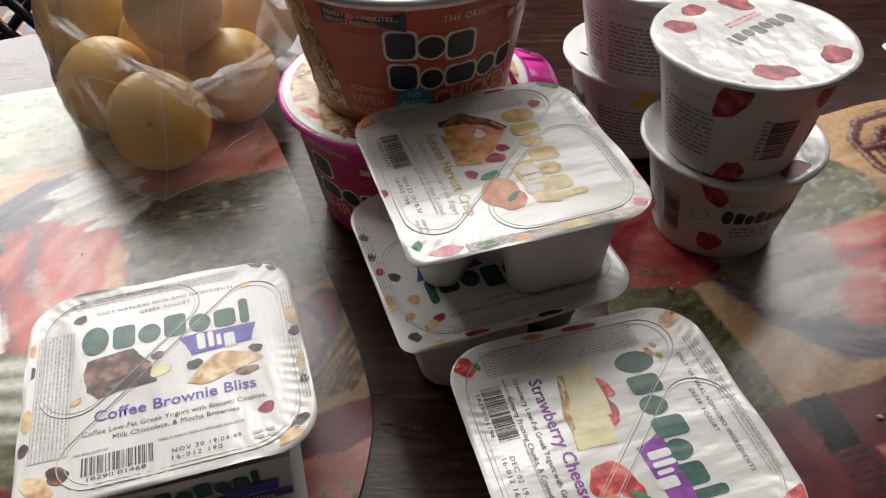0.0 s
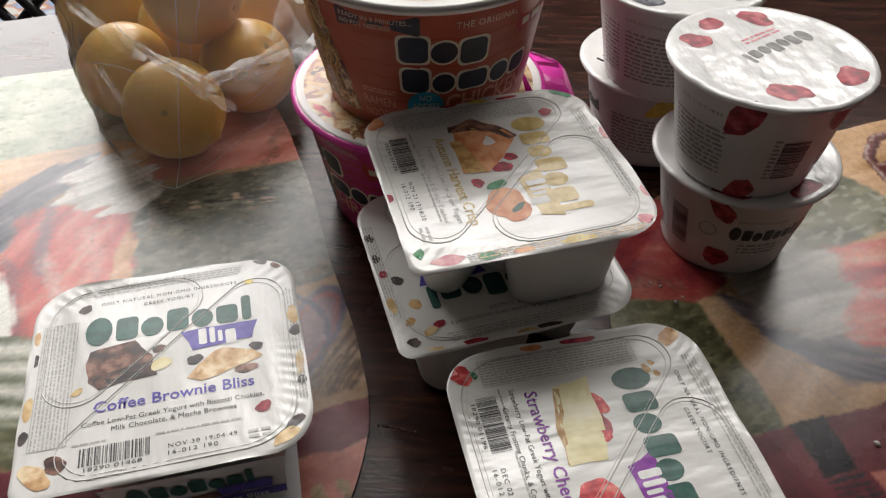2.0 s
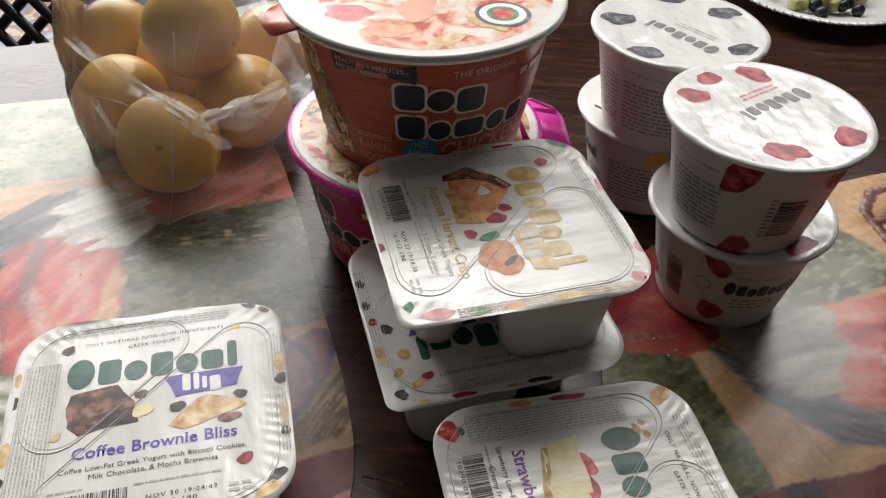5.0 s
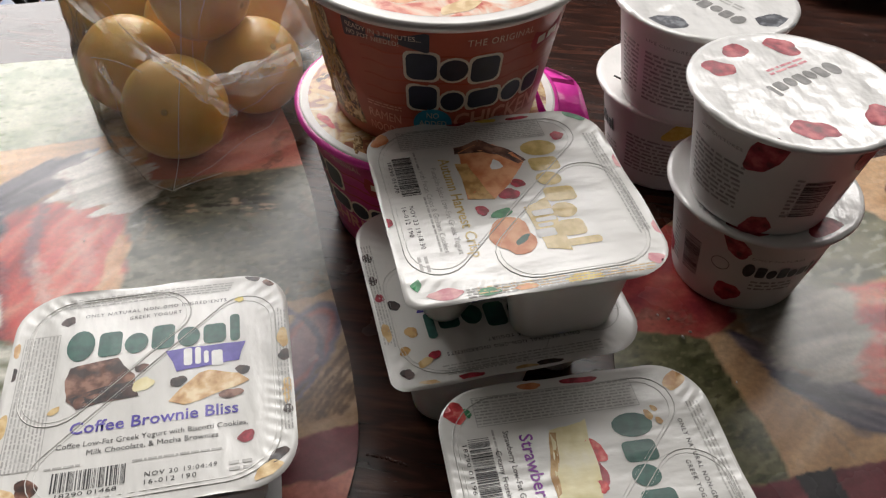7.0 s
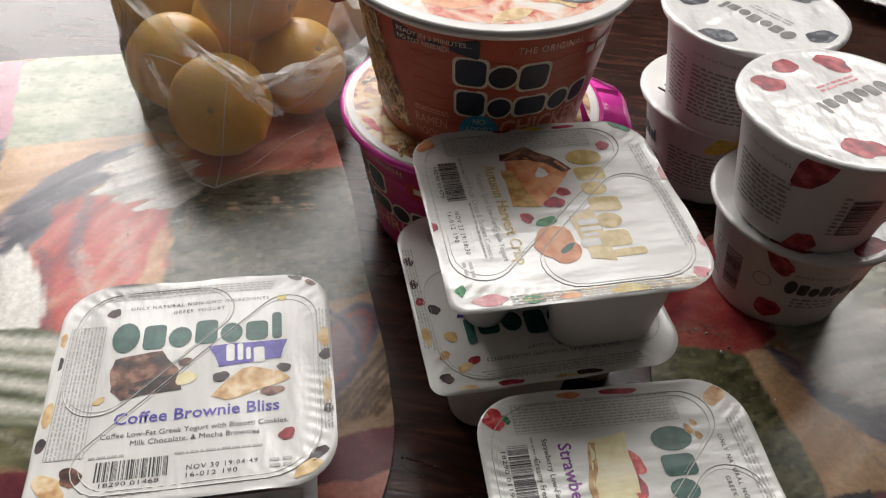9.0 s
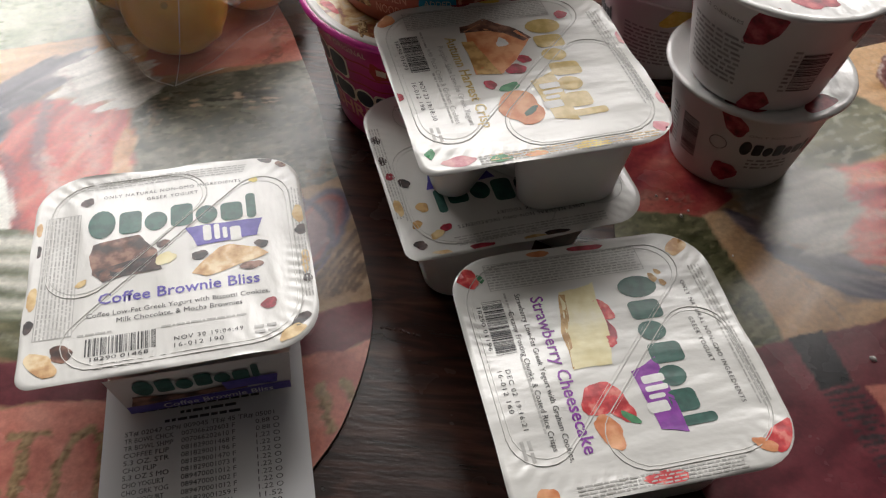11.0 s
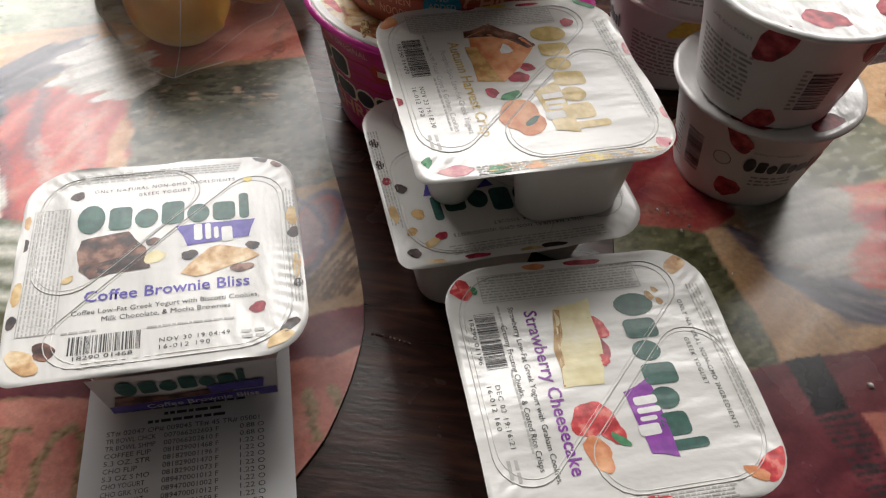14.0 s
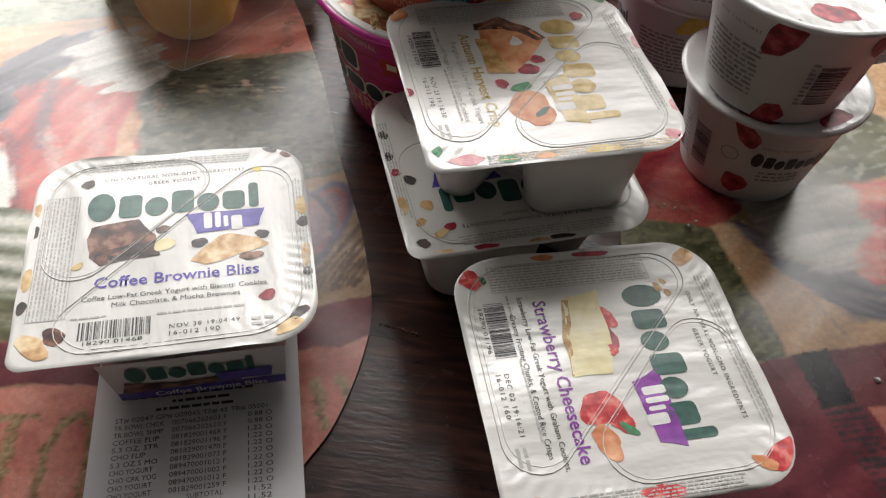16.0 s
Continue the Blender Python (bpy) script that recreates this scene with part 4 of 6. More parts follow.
# ---- crumbs on the table ----
rnd = random.Random(5)
for x, y, s in ((0.252, 0.318, 0.0022), (0.178, 0.396, 0.0014), (0.182, 0.4, 0.001), (0.236, 0.456, 0.0011), (0.172, 0.407, 0.0012), (0.167, 0.409, 0.0009), (0.2, 0.372, 0.0008), (-0.13, 0.421, 0.0008)):
    solo("crumb", loft([ring_at([(s * rnd.uniform(0.6, 1) * math.cos(a), s * 0.6 * rnd.uniform(0.6, 1) * math.sin(a)) for a in np.linspace(0, 5.4, 7)], z * s, 1 - z * 0.6) for z in (0, 0.3, 0.6)]), rim_white, pose(x, y, 0.0018, 0, 0, rnd.uniform(0, 360)), "small white crumb lying on the placemat", "crumb", "crumbs on the table")

# ---- two-compartment yogurt tubs ----
W, D = 0.107, 0.1042
EMBOSS_A = resampled(round_poly([(0.047, -0.033), (0.047, 0.047), (-0.033, 0.047)], [0.013, 0.018, 0.013], 8), 0.005)
EMBOSS_B = resampled(round_poly([(-0.048, -0.048), (0.056, -0.048), (-0.048, 0.056)], [0.02, 0.012, 0.012], 8), 0.005)


def swell(x, y):
    """Height of the slightly puckered lid above its rim."""
    s_ = ((x / 0.0535) ** 6 + (y / 0.0521) ** 6) ** (1 / 6)
    band = max(0.0, 1 - abs(s_ - 0.9) / 0.09)
    turn = math.atan2(y, x)
    crimp = 0.00033 * band * math.sin(turn * 74 + 3 * noise.noise((x * 60, y * 60, 1.7))) * max(0.0, noise.noise((x * 26, y * 26, 8.1)) + 0.3)
    return 0.0006 * noise.noise((x * 34, y * 34, 3.3)) + 0.0005 * max(0, 1 - (x * x + y * y) / 0.0024) + crimp


def inside_rim(x, y, edge=0.0009, r=0.018):
    """Keep print within the lid's rounded outline."""
    hx, hy = W / 2 - edge, D / 2 - edge
    x, y = max(-hx, min(hx, x)), max(-hy, min(hy, y))
    dx, dy = abs(x) - (hx - r), abs(y) - (hy - r)
    far = math.hypot(dx, dy)
    if dx > 0 and dy > 0 and far > r:
        x, y = math.copysign(hx - r + dx * r / far, x), math.copysign(hy - r + dy * r / far, y)
    return x, y


def on_lid(vf, x=0.0, y=0.0, turn=0.0, lift=0.00013):
    v, f = moved(vf, x, y, 0, turn)
    v = [(*inside_rim(a, b), c) for a, b, c in v]
    return [(a, b, H_LID + swell(a, b) + lift + 0.00005 + c) for a, b, c in v], f


H_LID = 0.0445


def tub_side(outline, sc, top, low):
    c = np.mean(outline, 0)
    steps = ((0.0, sc - 0.06), (0.0014, sc - 0.015), (0.005, sc), (0.5, (0.9 + sc) / 2), (1.0, 0.9))
    return loft([ring_at(outline, low + (top - low) * (z if z in (0.5, 1.0) else z / (top - low)), s, *c) for z, s in steps])


def flip_tub(m, label, sharp, quarter, front_label=False):
    ob = thing("yogurt_tub", m, label, "yogurt tub", "two-compartment yogurt tubs")
    a = quarter * math.pi / 2
    for outline in (EMBOSS_A, EMBOSS_B):
        part("compartment", moved(tub_side(outline, 0.74, H_LID - 0.0015, 0.0), turn=a), white_plastic, ob, "white plastic compartment")
    h = W / 2
    g = D / 2
    rim = round_poly([(-h, -g), (h, -g), (h, g), (-h, g)], [0.006 if i == sharp else 0.019 for i in range(4)], 8)
    rim = resampled(rim, 0.0011)
    part("flange", loft([ring_at(rim, H_LID - 0.0015, 0.91), ring_at(rim, H_LID - 0.0015, 0.925), ring_at(rim, H_LID - 0.0008, 0.925)]), white_plastic, ob, "white plastic flange", smooth=False)
    sizes = (1.0, 0.985, 0.965, 0.94, 0.915, 0.89, 0.86, 0.82, 0.78, 0.74, 0.64, 0.54, 0.44, 0.34, 0.24, 0.14, 0.05)
    rings = [[(x * 1.0, y * 1.0, H_LID - 0.0004 + 0.0011 * noise.noise((x * 50, y * 50, 9))) for x, y in rim]]
    rings += [[(x * s, y * s, H_LID + swell(x * s, y * s) * min(1, (1 - s) * 12)) for x, y in rim] for s in sizes[1:]]
    lid = part("lid", loft(rings, False, True), foil, ob, "white foil lid, slightly creased")
    for outline in (EMBOSS_A, EMBOSS_B):
        pts = [(x, y, H_LID + swell(x, y) + 0.00012) for x, y in moved(flat(outline, 0), turn=a)[0] and [p[:2] for p in moved(flat(outline, 0), turn=a)[0]]]
        part("embossed_line", tube(pts, 0.00022, True, 5), foil_line, lid, "pressed seam in the foil, its shading put in the grey")
        mx, my = sum(p[0] for p in pts) / len(pts), sum(p[1] for p in pts) / len(pts)
        inner = [(mx + (x - mx) * 0.952, my + (y - my) * 0.952) for x, y, _ in pts]
        part("embossed_line", tube([(x, y, H_LID + swell(x, y) + 0.00006) for x, y in inner], 0.00014, True, 5), foil, lid, "inner pressed seam in the foil, its shading put in the grey")
    return ob, lid


def lid_brand(lid, brand, tag, x=-0.0325, y=0.0152, w=0.067):
    for vf in word_blocks(w, 0.0152):
        part("brand_block", on_lid(vf, x, y), brand, lid, "bold shape of the brand mark")
    tagp = part("brand_tag", on_lid(fan(ragged([(0.0054, 0.0136), (0.0362, 0.0147), (0.0345, 0.0095), (0.0334, 0.0049), (0.0099, 0.0026), (0.0082, 0.008)], 0.0005, 0.003, 3)), lift=0.00013), tag, lid, "ragged brush-stroke tag")
    return tagp


def lid_words(lid, title, colour, lines, name_colour=None, base=-0.0195, x0_=-0.0268, wide=0.0595):
    part("flavour_name", on_lid(text(title, wide, bold=0.014), x0_, base), colour, lid)
    for s, x0, x1, y in lines:
        part("description_line", on_lid(text(s, x1 - x0), x0, y), name_colour or ink_black, lid)


def lid_small(lid, code, stamp1, stamp2, nut, seed, pale=ink_pale, head=True):
    u0, u1, v0, v1 = nut
    part("nutrition_panel", on_lid(small_print(v1 - v0, u1 - u0 - 0.001, 9, seed, fill=0.45), u0 + 0.0004, v0, math.pi / 2), pale, lid, "fine print too small to read", kind="stuff")
    part("panel_border", on_lid(joined(*[flat(q, 0) for q in ([(u0, v0), (u0 + 0.0003, v0), (u0 + 0.0003, v1), (u0, v1)], [(u1 - 0.0003, v0), (u1, v0), (u1, v1), (u1 - 0.0003, v1)], [(u0, v0), (u1, v0), (u1, v0 + 0.0003), (u0, v0 + 0.0003)], [(u0, v1 - 0.0003), (u1, v1 - 0.0003), (u1, v1), (u0, v1)])])), pale, lid)
    part("ingredient_print", on_lid(small_print(0.066, 0.0056, 4, seed + 1, fill=0.45), -0.034, 0.0485), pale, lid, "fine print too small to read", kind="stuff")
    part("ingredient_print", on_lid(small_print(0.06, 0.005, 4, seed + 2, fill=0.45), 0.0475, -0.03, math.pi / 2), pale, lid, "fine print too small to read", kind="stuff")
    part("barcode", on_lid(barcode(0.0245, 0.0078, seed), -0.0305, -0.0425), ink_black, lid, kind="stuff")
    part("barcode_number", on_lid(text(code, 0.02, 0.0017), -0.0285, -0.0447), ink_black, lid)
    part("date_stamp", on_lid(text(stamp1, 0.0245, 0.0019, spacing=1.2), 0.0005, -0.0412), ink_black, lid)
    part("date_stamp", on_lid(text(stamp2, 0.0175, 0.0019, spacing=1.2), 0.0005, -0.0442), ink_black, lid)
    part("grade_line", on_lid(small_print(0.0315, 0.0013, 1, seed + 4), -0.004, -0.0335), pale, lid, "fine print too small to read", kind="stuff")
    part("net_weight", on_lid(small_print(0.008, 0.005, 2, seed + 5, fill=0.5), 0.029, -0.0395), pale, lid, "fine print too small to read", kind="stuff")
    part("milkfat_line", on_lid(small_print(0.012, 0.0013, 1, seed + 6), -0.0335, -0.032), pale, lid)
    if head:
        part("slogan", on_lid(text("ONLY NATURAL NON-GMO INGREDIENTS", 0.056, 0.0019, spacing=1.25), -0.0272, 0.0372), ink_black, lid)
        part("slogan", on_lid(text("GREEK YOGURT", 0.0207, 0.0019, spacing=1.25), -0.0098, 0.0333), ink_black, lid)


def flip_word(tagp, lid):
    many, x = [], 0.0
    for w, b, t in ((0.0032, 0, 0.0085), (0.0022, 0, 0.0085), (0.0018, 0, 0.0062), (0.0042, -0.002, 0.0058)):
        many.append(fan(round_poly([(x, b), (x + w, b), (x + w, t), (x, t)], 0.0009, 3)))
        x += w + 0.0011
    part("tag_mark", on_lid(joined(*many), 0.0125, 0.0052, 0.03, 0.00018), ink_white, lid, "white block mark on the tag")


def spots(lid, rows):
    for name, mat, x, y, rx, ry, turn, seed in rows:
        part(name, on_lid(blob(0, 0, rx * 0.001, ry * 0.001, turn, seed), x * 0.001, y * 0.001, lift=0.0001 + 0.000012 * (seed % 5)), mat, lid)


# coffee brownie tub
ob, lid = flip_tub(pose(-0.0417, 0.3059, 0.0026, 0, 0, 17.3), "white yogurt tub with a coffee brownie lid standing on a receipt", 0, 1)
flip_word(lid_brand(lid, ink_green, ink_violet), lid)
lid_words(lid, "Coffee Brownie Bliss", ink_violet, (("Coffee Low-Fat Greek Yogurt with Biscotti Cookies,", -0.0307, 0.0359, -0.0252), ("Milk Chocolate, & Mocha Brownies", -0.0199, 0.0254, -0.029)))
lid_small(lid, "18290 01468", "NOV 30 19:04:49", "16-012 190", (-0.049, -0.0354, -0.032, 0.0295), 11)
part("brownie_picture", on_lid(fan(ragged([(-0.0318, 0.0048), (-0.0300, 0.0105), (-0.0205, 0.0125), (-0.0127, 0.0135), (-0.006, 0.004), (-0.005, -0.006), (-0.0255, -0.0083), (-0.030, -0.004)], 0.0007, 0.002, 5))), ink_brownie, lid)
part("brownie_side", on_lid(fan(ragged([(-0.029, -0.0035), (-0.0165, 0.001), (-0.006, 0.002), (-0.0045, -0.006), (-0.0255, -0.0085)], 0.0007, 0.002, 6)), lift=0.00013), ink_fudge, lid)
part("biscuit_picture", on_lid(fan(ragged([(0.0077, -0.0108), (0.011, -0.006), (0.0185, 0.001), (0.0223, 0.002), (0.033, -0.001), (0.0374, -0.0054), (0.028, -0.009), (0.0131, -0.0135)], 0.0006, 0.002, 7))), ink_cookie, lid)
spots(lid, (("chocolate_chunk", ink_fudge, -33.4, 36.3, 2.6, 2.5, 0.3, 1), ("chocolate_chunk", ink_brownie, -3.2, 6.9, 2.6, 2.0, 0, 2), ("crumb_picture", ink_cream, -2.3, -1.0, 3.8, 3.2, 0.3, 3), ("coffee_bean", ink_fudge, 10.7, -1.9, 3.0, 2.5, 0.2, 4), ("coffee_bean", ink_fudge, 34.6, 0.2, 3.0, 2.0, -0.4, 6),
            ("coffee_bean", ink_brownie, 30.1, -10.5, 4.4, 2.2, 0.1, 7), ("chocolate_drop", ink_crimson, 35.3, -30.4, 3.0, 2.6, 0.5, 8), ("biscuit_picture", ink_cookie, -45.5, -43.0, 7, 4.2, -0.6, 9), ("coffee_bean", ink_brownie, -38.6, -39.3, 3.6, 4.2, 0.4, 10), ("coffee_bean", ink_fudge, 46.3, -40.0, 4.2, 2.2, 0.7, 11)))
spots(lid, (("nut_picture", ink_nut, 42.5, -45.5, 5.5, 2.6, 0.6, 12), ("nut_picture", ink_nut, 50.6, 14.0, 2.0, 5.5, 0.0, 13), ("coffee_bean", ink_fudge, 50.8, 5.0, 2.2, 3.0, 0, 14), ("nut_picture", ink_nut, 50.8, -12.0, 1.8, 6.0, 0, 15), ("coffee_bean", ink_fudge, 50.9, -21.0, 1.8, 2.2, 0, 16),
            ("coffee_bean", ink_fudge, 40.0, 49.5, 3.2, 2.0, -0.2, 17), ("coffee_bean", ink_brownie, 46.5, 45.5, 2.4, 2.0, -0.6, 18), ("crumb_picture", ink_yellow, 34, 37.5, 2.0, 1.5, 0, 19), ("coffee_bean", ink_fudge, -51.0, 12.0, 1.6, 3.2, 0, 20), ("nut_picture", ink_nut, -51.0, -12.0, 1.8, 6, 0, 21)))
spots(lid, (("coffee_bean", ink_fudge, -51.0, -25.0, 1.8, 3.0, 0, 22), ("crumb_picture", ink_nut, -33.5, -8.0, 2.4, 1.4, 0.5, 23), ("crumb_picture", ink_cookie, -51.2, 24.0, 1.4, 3.4, 0, 24)))
# printed label on the tub's side
def on_side(vf, x, z, lift):
    """Lay a flat shape on the sloping front of the tub."""
    return [(x + a, -0.0418 - lift - 0.006 * (z + b) / 0.03, z + b) for a, b, _ in vf[0]], vf[1]


part("side_label", on_side(flat([(0, 0), (0.062, 0), (0.064, 0.034), (-0.002, 0.034)], 0), -0.024, 0.004, 0.0), paper_cup, ob, "white printed side label", smooth=False)
part("side_band", on_side(flat([(0, 0), (0.062, 0.0005), (0.062, 0.0075), (0.0, 0.007)], 0), -0.024, 0.0045, 0.0003), ink_violet, ob, "violet band with the flavour name", smooth=False)
part("side_picture", on_side(fan(ragged([(0, 0), (0.044, 0.0), (0.043, 0.006), (0.02, 0.004), (0.002, 0.009)], 0.0006, 0.003, 4)), -0.022, 0.0122, 0.0004), ink_brownie, ob, "brownie picture", smooth=False)
part("flavour_name", on_side(text("Coffee Brownie Bliss", 0.042, 0.0042, bold=0.012), -0.011, 0.0062, 0.0006), ink_white, ob)
for vf in word_blocks(0.046, 0.013):
    part("brand_block", on_side(vf, -0.018, 0.0215, 0.0006), ink_green, ob, "bold shape of the brand mark")
part("brand_tag", on_side(fan(ragged([(0, 0), (0.019, 0.001), (0.02, 0.009), (-0.001, 0.008)], 0.0005, 0.003, 5)), 0.014, 0.0135, 0.0008), ink_violet, ob, "ragged brush-stroke tag")

# strawberry cheesecake tub
ob, lid = flip_tub(pose(0.1297, 0.2789, 0.0018, 0, 0, -73.3), "white yogurt tub with a strawberry cheesecake lid", 1, 0)
flip_word(lid_brand(lid, ink_green, ink_purple, y=0.0122), lid)
lid_words(lid, "Strawberry Cheesecake", ink_purple, (("Strawberry Low-Fat Greek Yogurt with Graham Cookies,", -0.0322, 0.0392, -0.029), ("Creamy Frosting Chunks, & Coated Rice Crisps", -0.0243, 0.0344, -0.0335)), base=-0.0235, x0_=-0.0295, wide=0.067)
lid_small(lid, "18290 01196", "DEC 02 19:16:21", "16-012 160", (-0.0484, -0.0352, -0.0376, 0.0255), 31)
part("cheesecake_picture", on_lid(fan(ragged([(-0.0292, -0.0117), (-0.0322, 0.0027), (-0.012, 0.0015), (0.0054, -0.0021), (0.0051, -0.0169), (-0.012, -0.015)], 0.0006, 0.002, 8))), ink_cream, lid)
part("crust_picture", on_lid(fan(ragged([(-0.0292, -0.0119), (-0.0285, -0.0095), (-0.011, -0.0128), (0.0053, -0.0146), (0.0055, -0.0172), (-0.012, -0.0158)], 0.0005, 0.002, 9)), lift=0.00013), ink_crust, lid)
spots(lid, (("berry_topping", ink_red, -18.5, 2.2, 5.0, 3.6, 0.2, 1), ("berry_topping", ink_crimson, -9.5, 1.2, 4.8, 2.6, 0.1, 2), ("berry_topping", ink_red, -4.2, 0.4, 2.4, 2.2, 0, 3), ("strawberry_picture", ink_red, 18.2, -11.2, 6.6, 7.4, 0.4, 6), ("strawberry_picture", ink_red, 22.5, -5.8, 6.2, 4.4, 0.5, 7),
            ("leaf_picture", ink_leaf, 27.2, -3.6, 3.6, 1.6, 0.8, 8), ("cookie_picture", ink_orange, 31.0, -12.4, 7.0, 4.2, 0.4, 9), ("strawberry_picture", ink_red, -43.5, -45.5, 6.0, 4.2, 0.8, 11), ("leaf_picture", ink_leaf, -42.0, -40.0, 2.2, 1.2, 0.4, 12), ("strawberry_picture", ink_red, 43.5, 44.8, 7.2, 4.4, -0.9, 13)))
spots(lid, (("cookie_picture", ink_orange, 45.5, 38.0, 4.2, 2.4, 0.9, 14), ("strawberry_picture", ink_red, 50.2, 0.6, 2.6, 7.4, 0.0, 15), ("cookie_picture", ink_orange, 49.5, -40.0, 3.0, 4.2, 0, 16), ("cookie_picture", ink_cookie, -45.0, 43.5, 6.8, 3.4, -0.8, 17), ("crumb_picture", ink_crust, -30.5, 27.0, 2.2, 1.6, 0.2, 18),
            ("crumb_picture", ink_crust, -27.5, 30.2, 1.8, 1.2, 0.5, 19), ("crumb_picture", ink_crust, -33.0, 30.0, 1.5, 1.2, 0.5, 21), ("cookie_picture", ink_orange, -50.6, -14, 1.6, 4.5, 0, 22), ("strawberry_picture", ink_crimson, -50.6, 6, 1.6, 7.5, 0, 23)))

# the tub under the autumn one, its print upside down to the viewer
ob, lid = flip_tub(pose(0.083, 0.3803, 0.0018, 0, 0, 200), "white yogurt tub under another, its lid print reversed", 2, 0)
lid_brand(lid, ink_green, ink_violet)
lid_small(lid, "18290 01196", "NOV 30 19:04:49", "16-012 190", (-0.049, -0.0354, -0.032, 0.0295), 51)
spots(lid, (("nut_picture", ink_nut, 38, 40, 3.4, 2.0, 0.4, 1), ("nut_picture", ink_crust, 45.0, 33, 2.4, 2.0, 0.4, 2), ("cherry_picture", ink_crimson, 33.6, 37.2, 2.4, 2.0, 0.2, 3), ("cherry_picture", ink_crimson, -36.0, 34.0, 2.6, 2.4, 0.2, 4), ("chocolate_chunk", ink_fudge, 50.5, -8.0, 2.0, 2.6, 0, 6),
            ("chocolate_chunk", ink_fudge, 50.5, -22.0, 2.0, 3.0, 0, 7), ("cherry_picture", ink_crimson, 49.5, 2.5, 1.8, 2.6, 0, 8), ("nut_picture", ink_nut, 50.2, 22, 1.8, 5, 0, 9), ("chocolate_chunk", ink_fudge, 46.8, 44.5, 3.2, 2.6, 0.7, 10), ("cookie_picture", ink_cookie, 39, 50.3, 4.0, 1.8, 0, 11)))
spots(lid, (("cherry_picture", ink_crimson, 22, 50.4, 5.0, 1.7, 0, 12), ("chocolate_chunk", ink_fudge, -10, 50.4, 5.0, 1.7, 0, 13), ("nut_picture", ink_nut, 0, 51, 4.5, 1.5, 0, 14), ("nut_picture", ink_crust, 40.5, 24.0, 2.4, 3.2, 0.2, 16), ("chocolate_chunk", ink_fudge, 44.5, 8.0, 2.4, 3.0, 0.2, 17)))

# autumn harvest tub on top
ob, lid = flip_tub(pose(0.0874, 0.3836, 0.0466, 0, 0, -70.9), "white yogurt tub with an autumn harvest lid on another tub", 1, 0)
lid_brand(lid, ink_gold, ink_gold, y=0.0135)
flip_word(None, lid)
lid_words(lid, "Autumn Harvest Crisp", ink_gold, (("Pumpkin Spice Low-Fat Greek Yogurt", -0.0215, 0.0303, -0.028), ("with Pecan Crisps & Graham Cookies", -0.0205, 0.0283, -0.033)), ink_pale, base=-0.0235)
lid_small(lid, "18290 01470", "NOV 23 19:18:30", "16-012 190", (-0.0484, -0.0352, -0.0376, 0.0265), 71, head=False)
part("pie_picture", on_lid(fan(ragged([(-0.0294, -0.0142), (-0.0335, -0.006), (-0.0331, 0.0016), (-0.026, 0.009), (-0.0189, 0.0116), (-0.008, 0.003), (0.0025, -0.0063), (0.0001, -0.0171), (-0.012, -0.0165), (-0.022, -0.0155)], 0.0006, 0.002, 12))), ink_orange, lid)
part("pie_crust", on_lid(fan(ragged([(-0.0334, -0.0155), (-0.036, -0.004), (-0.031, 0.006), (-0.0195, 0.013), (-0.0175, 0.009), (-0.026, 0.003), (-0.029, -0.008), (-0.029, -0.0155)], 0.0012, 0.002, 13)), lift=0.00013), ink_brownie, lid)
part("pie_side", on_lid(fan(ragged([(-0.023, -0.0165), (-0.022, -0.012), (-0.008, -0.0095), (0.0025, -0.0063), (0.0005, -0.0171), (-0.01, -0.017)], 0.0006, 0.002, 14)), lift=0.00016), ink_crust, lid)
spots(lid, (("whipped_cream", ink_white, -18.5, 2.0, 4.6, 4.8, 0.3, 6), ("cranberry_picture", ink_crimson, -5.3, 5.1, 2.6, 3.0, 0.3, 1), ("cranberry_picture", ink_crimson, 0.6, -0.4, 3.4, 4.4, 0.2, 2), ("cranberry_picture", ink_crimson, 8.3, -13.5, 2.8, 2.6, 0.3, 3), ("leaf_picture", ink_leaf, 11.4, -6.4, 2.2, 5.0, 0.3, 4),
            ("pumpkin_picture", ink_orange, 24.2, -5.6, 9.8, 9.0, 0.4, 7), ("leaf_picture", ink_green, 27.0, -2.5, 1.4, 4.0, 0.6, 9), ("cranberry_picture", ink_crimson, -34.3, 31.5, 2.8, 3.2, 0.2, 11), ("cranberry_picture", ink_crimson, 8.1, -51.2, 2.8, 2.2, 0.2, 12), ("pumpkin_picture", ink_orange, -45.0, -46.0, 4.6, 5.0, 0.2, 13)))
spots(lid, (("leaf_picture", ink_leaf, -48.0, 44.0, 2.8, 6.0, -0.7, 14), ("leaf_picture", ink_leaf, 44.5, -48.5, 4.6, 2.2, -0.7, 16), ("blossom_picture", ink_pink, 49.0, -38.0, 2.8, 7.0, 0.0, 17), ("leaf_picture", ink_leaf, 50.5, -22.0, 1.8, 4.6, 0, 18), ("blossom_picture", ink_orange, 50.6, -8, 1.6, 4.0, 0, 19),
            ("pumpkin_picture", ink_yellow, 50.3, 14, 1.9, 8.0, 0, 21), ("blossom_picture", ink_pink, 46.8, 45.0, 5.0, 2.8, 0.9, 22), ("blossom_picture", ink_pink, 30, 50.8, 4.0, 1.5, 0, 23), ("blossom_picture", ink_pink, -12, 50.8, 5.0, 1.3, 0, 24), ("cranberry_picture", ink_crimson, -50.6, -10, 1.4, 4.0, 0, 26)))
spots(lid, (("cranberry_picture", ink_crimson, -50.6, 18, 1.4, 5.0, 0, 27), ("pumpkin_picture", ink_yellow, -50.8, 4, 1.3, 5.0, 0, 28)))
